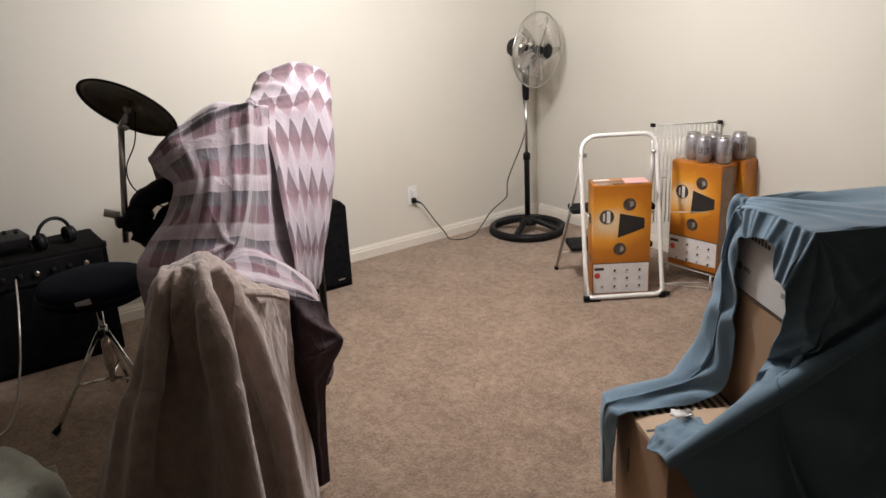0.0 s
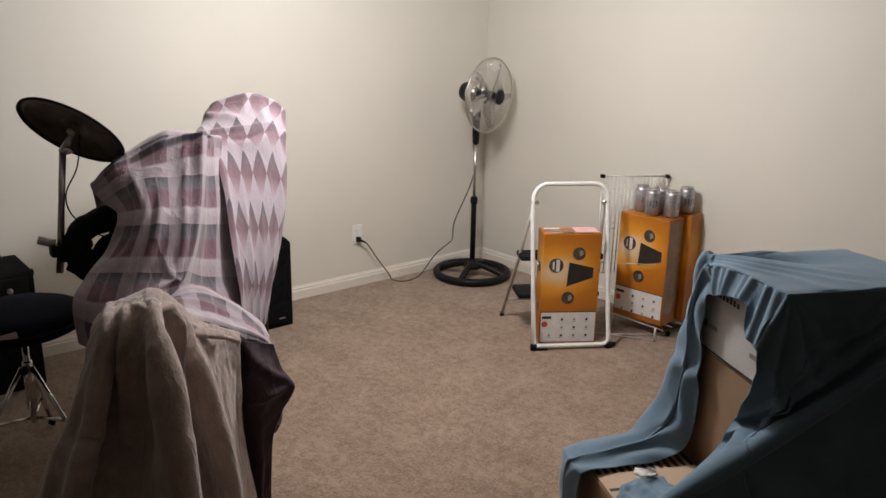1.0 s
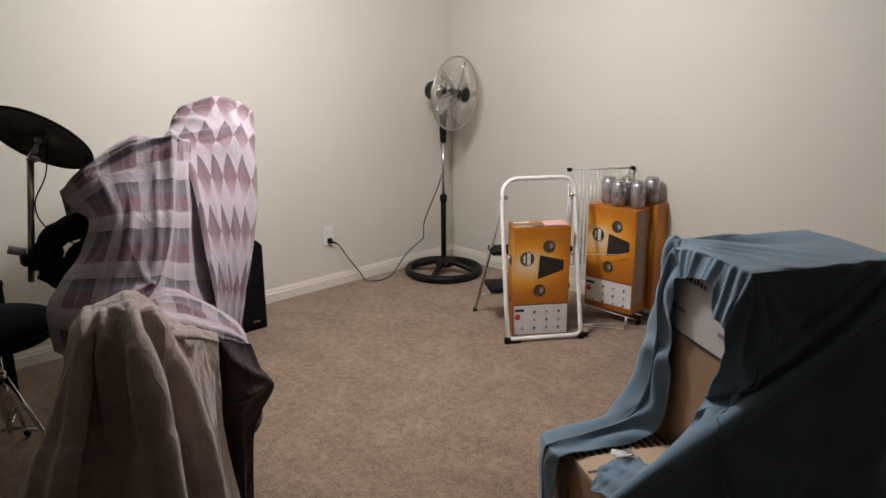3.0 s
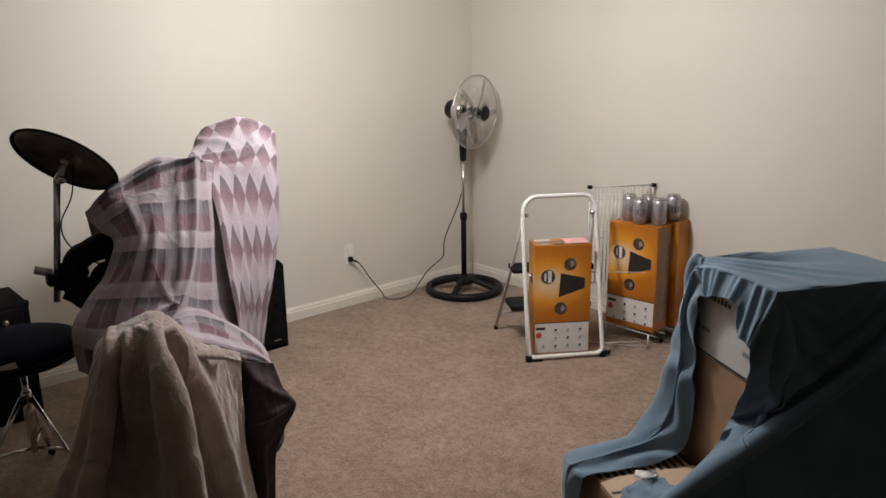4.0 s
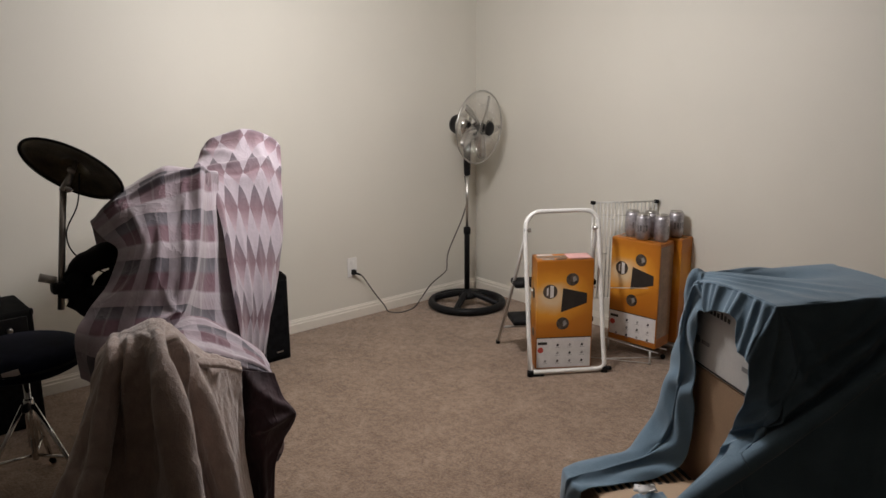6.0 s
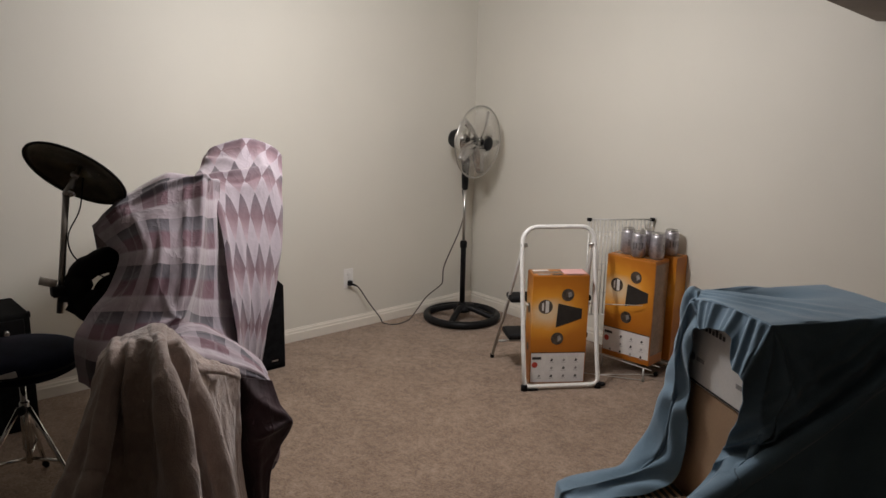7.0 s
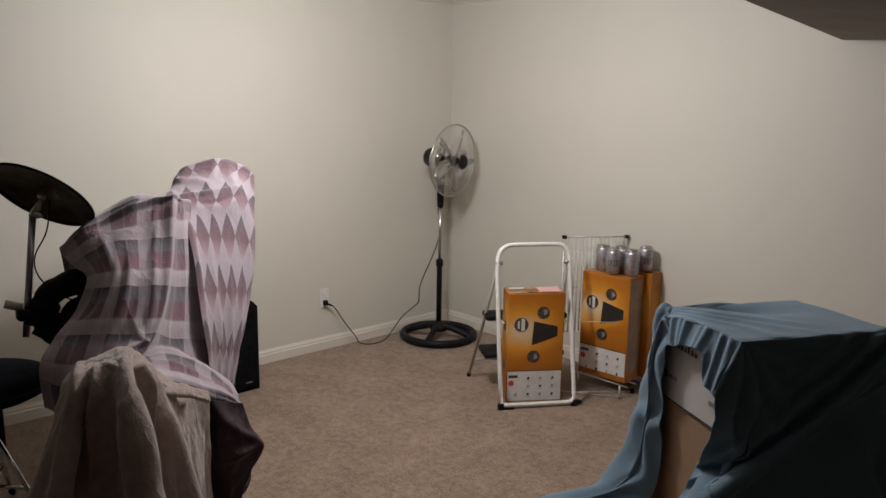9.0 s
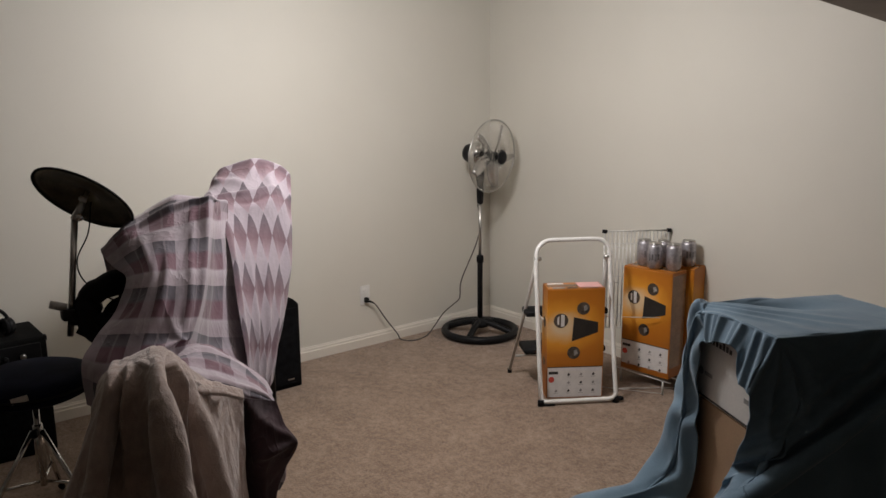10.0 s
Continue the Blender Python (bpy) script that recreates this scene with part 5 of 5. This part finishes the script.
border_X = ribs(quilt([border_top, border_a, border_tip, border_b, border_c, border_d, border_hem], nu, nv), wide, long, ((0.15, 0.02, 0.95, 0.30, 0.03, 0.014), (0.9, 0.32, 0.3, 0.42, 0.02, 0.016), (0.5, 0.45, 0.5, 1.0, 0.02, 0.014)), 1.0, 8.0)
cloth_mesh("border", border_X, wide / (nu - 1), long / (nv - 1), MAROON, blanket, 0.004, "dark maroon border", crease=(0.005, 9.0, 5.0))
scrap_top = hung((0.247, 0.78, 0.469), (0.277, 0.77, 0.474), (0.305, 0.76, 0.476))
scrap_mid = hung((0.245, 0.78, 0.438), (0.273, 0.78, 0.443), (0.299, 0.77, 0.434))
scrap_low = hung((0.241, 0.78, 0.386), (0.261, 0.78, 0.397), (0.279, 0.77, 0.395))
cloth_mesh("under_corner", quilt([scrap_top, scrap_mid, scrap_low], 14, 18), 0.06 / 13, 0.09 / 17, PLAID, blanket, 0.003, "plaid corner showing under the border", (0.06, 0.12), crease=(0.004, 14.0, 10.0))

# ---- the covered seat and the plush throw on it ----
seat = thing("covered_stool", pose(1.815, -3.035, 0.0, 0, 0, 47.6), "dark low bench hidden under blankets", "bench")
part("seat", block(-0.25, 0.20, -0.14, 0.12, 0.62, 0.72, 0.02), VINYL, seat, "", True)
for x in (-0.20, 0.16):
    for y in (-0.10, 0.09):
        part("leg", block(x - 0.02, x + 0.02, y - 0.02, y + 0.02, 0.0, 0.619, 0.004), BLACK, seat)
rest = thing("chair_back", pose(2.30, -3.35, 0.0, 0, 0, 70), "dark chair back hidden under a plush throw", "chair")
part("post", block(-0.02, 0.02, -0.02, 0.02, 0.0, 0.93, 0.01), BLACK, rest)

throw_back = hung((-0.226, 0.93, 0.868), (-0.179, 0.96, 0.921), (-0.129, 0.99, 0.96), (-0.068, 1, 0.987), (-0.025, 0.98, 0.961), (0.007, 0.9, 0.885), (0.051, 0.84, 0.815), (0.109, 0.8, 0.774), (0.173, 0.78, 0.741))
throw_ridge = hung((-0.218, 1.05, 0.929), (-0.171, 1.08, 0.981), (-0.121, 1.12, 1.0), (-0.059, 1.14, 1.022), (-0.022, 1.12, 1.0), (0.006, 1.02, 0.947), (0.05, 0.92, 0.857), (0.108, 0.86, 0.806), (0.174, 0.82, 0.762))
throw_a = hung((-0.227, 1.08, 0.893), (-0.171, 1.16, 0.951), (-0.118, 1.18, 0.96), (-0.052, 1.25, 0.985), (-0.014, 1.15, 0.961), (0.017, 1.08, 0.888), (0.06, 0.97, 0.799), (0.109, 0.9, 0.754), (0.17, 0.84, 0.709))
throw_b = hung((-0.255, 1.1, 0.794), (-0.19, 1.2, 0.841), (-0.129, 1.2, 0.85), (-0.047, 1.31, 0.922), (-0.009, 1.15, 0.833), (0.037, 1.14, 0.799), (0.078, 1, 0.691), (0.123, 0.92, 0.64), (0.164, 0.86, 0.594))
throw_c = hung((-0.305, 1.15, 0.67), (-0.219, 1.27, 0.724), (-0.147, 1.22, 0.692), (-0.032, 1.37, 0.778), (0.016, 1.18, 0.656), (0.068, 1.2, 0.651), (0.107, 1.02, 0.524), (0.143, 0.94, 0.473), (0.17, 0.88, 0.432))
throw_d = hung((-0.37, 1.2, 0.55), (-0.257, 1.34, 0.61), (-0.168, 1.28, 0.553), (-0.01, 1.43, 0.608), (0.054, 1.23, 0.471), (0.105, 1.25, 0.471), (0.139, 1.05, 0.342), (0.166, 0.97, 0.287), (0.192, 0.9, 0.238))
throw_hem = hung((-0.56, 1.3, 0.02), (-0.41, 1.46, 0.02), (-0.23, 1.38, 0.02), (0.03, 1.52, 0.02), (0.09, 1.3, 0.02), (0.145, 1.31, 0.02), (0.165, 1.1, 0.02), (0.18, 1, 0.02), (0.2, 0.93, 0.02))
nu, nv, wide, long = 190, 130, 1.05, 1.25
throw_X = quilt([behind(throw_back, 0.08, 0.35), throw_back, throw_ridge, throw_a, throw_b, throw_c, throw_d, throw_hem], nu, nv)
throw_X = ribs(throw_X, wide, long, ((0.38, 0.40, 0.38, 1.0, 0.030, 0.048), (0.47, 0.32, 0.46, 1.0, 0.026, -0.048), (0.52, 0.32, 0.53, 0.62, 0.022, 0.029), (0.62, 0.36, 0.63, 1.0, 0.026, 0.042), (0.69, 0.42, 0.70, 1.0, 0.028, -0.032),
                                     (0.24, 0.34, 0.25, 0.70, 0.024, 0.032), (0.13, 0.33, 0.12, 1.0, 0.028, 0.042), (0.19, 0.45, 0.19, 1.0, 0.024, -0.035), (0.30, 0.42, 0.29, 1.0, 0.030, -0.032), (0.05, 0.55, 0.05, 1.0, 0.022, 0.029),
                                     (0.30, 0.29, 0.36, 0.36, 0.016, 0.006), (0.42, 0.29, 0.40, 0.38, 0.014, 0.005), (0.72, 0.315, 0.95, 0.315, 0.010, 0.013)), 1.0, 11.0)
throw_X[:, :, 2] = np.maximum(throw_X[:, :, 2], 0.012)
throw = thing("plush_throw", pose(0, 0, 0), "beige crushed plush throw hanging in folds over a chair", "throw")
cloth_mesh("fall", throw_X, wide / (nu - 1), long / (nv - 1), BEIGE, throw, 0.010, "", crease=(0.004, 14.0, 5.0))
edge_X = quilt([hung((0.03, 0.965, 0.872), (0.075, 0.925, 0.848), (0.125, 0.885, 0.822)), hung((0.032, 0.985, 0.862), (0.077, 0.945, 0.838), (0.127, 0.905, 0.812)), hung((0.034, 0.98, 0.848), (0.079, 0.94, 0.825), (0.129, 0.90, 0.80))], 20, 8)
cloth_mesh("folded_edge", edge_X, 0.005, 0.004, BEIGE, throw, 0.006, "folded-back bound edge", crease=(0.003, 20.0, 10.0))

# ---- drum throne ----
throne = thing("drum_throne", pose(1.06, -3.40, 0.0), "round dark blue vinyl drum throne on chrome legs", "stool")
part("seat", lathe([(0.19, 0.555), (0.218, 0.57), (0.226, 0.60), (0.218, 0.632), (0.18, 0.646), (0.05, 0.650)], 40), VINYL, throne, "dark blue vinyl cushion", True)
part("piping", tube([(0.226 * math.cos(k * math.tau / 48), 0.226 * math.sin(k * math.tau / 48), 0.60) for k in range(48)], 0.004, 6, None, True), RUBBER, throne, "", True)
part("name_patch", block(-0.03, 0.03, -0.0015, 0.0015, -0.012, 0.012, 0.001), GREYTUBE, throne).matrix_local = pose(0.205, -0.088, 0.612, 0, -12, 68)
part("seat_plate", lathe([(0.09, 0.535), (0.10, 0.556)], 24), BLACK, throne, "", True)
part("pole", lathe([(0.013, 0.16), (0.013, 0.54)], 16), CHROME, throne, "", True)
part("sleeve", lathe([(0.020, 0.22), (0.020, 0.42), (0.016, 0.425)], 16), CHROME, throne, "", True)
part("height_knob", lathe([(0.008, 0.0), (0.016, 0.01), (0.016, 0.035), (0.008, 0.04)], 12, aim((0.018, -0.01, 0.40), (1, -0.5, 0))), RUBBER, throne, "", True)
for k in range(3):
    c, s = math.cos(k * math.tau / 3 + 0.6), math.sin(k * math.tau / 3 + 0.6)
    leg = part("leg", tube([(0.02 * c, 0.02 * s, 0.40), (0.14 * c, 0.14 * s, 0.21), (0.26 * c, 0.26 * s, 0.018)], 0.010, 10), CHROME, throne, "", True)
    part("brace", tube([(0.015 * c, 0.015 * s, 0.18), (0.15 * c, 0.15 * s, 0.19)], 0.007, 8), CHROME, throne, "", True)
    part("rubber_foot", tube([(0.25 * c, 0.25 * s, 0.030), (0.272 * c, 0.272 * s, 0.013)], 0.0135, 12), RUBBER, leg, "", True)

# ---- amplifier by the wall ----
amp = thing("amplifier", pose(0.0, 0.0, 0.0), "large black amplifier cabinet standing by the wall", "amplifier")
part("cabinet", block(0.04, 0.37, -4.05, -3.19, 0.0, 0.585, 0.012), COVERING, amp, "", True)
part("grille", block(0.371, 0.379, -4.02, -3.22, 0.03, 0.43, 0.003), GRILLE, amp)
part("control_panel", block(0.371, 0.380, -4.02, -3.22, 0.45, 0.56, 0.003), BLACK, amp, "black control panel with small knobs")
for k in range(9):
    part("knob", lathe([(0.014, 0.0), (0.013, 0.012), (0.009, 0.016)], 14, pose(0.3805, -3.30 - 0.075 * k, 0.505, 0, 90, 0)), RUBBER if k % 3 else STEEL, amp, "", True)
part("carry_handle", tube(smooth_line([(0.2, -3.50, 0.585), (0.2, -3.52, 0.612), (0.2, -3.60, 0.618), (0.2, -3.70, 0.612), (0.2, -3.72, 0.585)], 5), 0.011, 8), RUBBER, amp, "", True)
for y in (-3.192, -4.048):
    part("corner_guard", block(0.345, 0.374, y - 0.012, y + 0.004 if y > -3.5 else y + 0.02, 0.56, 0.588, 0.004), RUBBER, amp)

phones = thing("headphones", pose(0.27, -3.40, 0.587, 0, 0, 20), "black headphones lying on an amplifier", "headphones")
part("headband", tube([(0.0, 0.085 * math.cos(a), 0.055 + 0.085 * math.sin(a)) for a in [math.pi * k / 24 for k in range(25)]], 0.009, 8), BLACK, phones, "", True)
for s in (-1, 1):
    cup = part("ear_cup", lathe([(0.030, -0.02), (0.040, -0.012), (0.040, 0.012), (0.030, 0.02)], 24, pose(0, 0.082 * s, 0.042, 90, 0, 0)), BLACK, phones, "", True)
    part("cushion", tube([(0.032 * math.cos(a), 0.082 * s - 0.02 * s, 0.042 + 0.032 * math.sin(a)) for a in [math.tau * k / 20 for k in range(20)]], 0.010, 8, None, True), RUBBER, cup, "", True)
module = thing("drum_module", pose(0.22, -3.62, 0.6205, 0, 0, 8), "small black drum module on the amplifier", "module")
part("case", block(-0.09, 0.09, -0.10, 0.10, 0.0, 0.055, 0.008), BLACK, module, "", True)
for k in range(4):
    part("knob", lathe([(0.010, 0.0), (0.009, 0.014)], 12, pose(-0.03 + 0.03 * (k % 2), -0.07 + 0.045 * k, 0.055)), RUBBER, module, "", True)
cable = smooth_line([(0.40, -3.62, 0.50), (0.62, -3.66, 0.40), (0.78, -3.72, 0.20), (0.88, -3.80, 0.03), (0.98, -3.92, 0.008), (1.2, -4.1, 0.008)], 8)
tagged(mesh_ob("cable", tube(cable, 0.005, 8), GREYTUBE, True), "pale grey cable running down to the carpet", "cable")

# ---- pale fleece heap on the carpet ----
nu, nv = 46, 46
du = dv = 0.62 / 45
X = sheet(nu, nv, (1.30, -4.28, 0.34), (du, 0, 0), (0, dv, 0), 0.006, 11)
heap_X = drape(X, du, dv, [solid((1.60, -3.97, 0.08), (0.14, 0.13, 0.05), 20, 0.06)], {(10, 10): (1.42, -4.08, 0.13), (34, 34): (1.72, -3.86, 0.15)}, 110, 8, stiff=0.2)
tagged(cloth_mesh("fleece_blanket", heap_X, du, dv, FLEECE, None, 0.014, crease=(0.012, 6.0, 6.0)), "pale greenish fleece blanket crumpled on the carpet", "blanket")
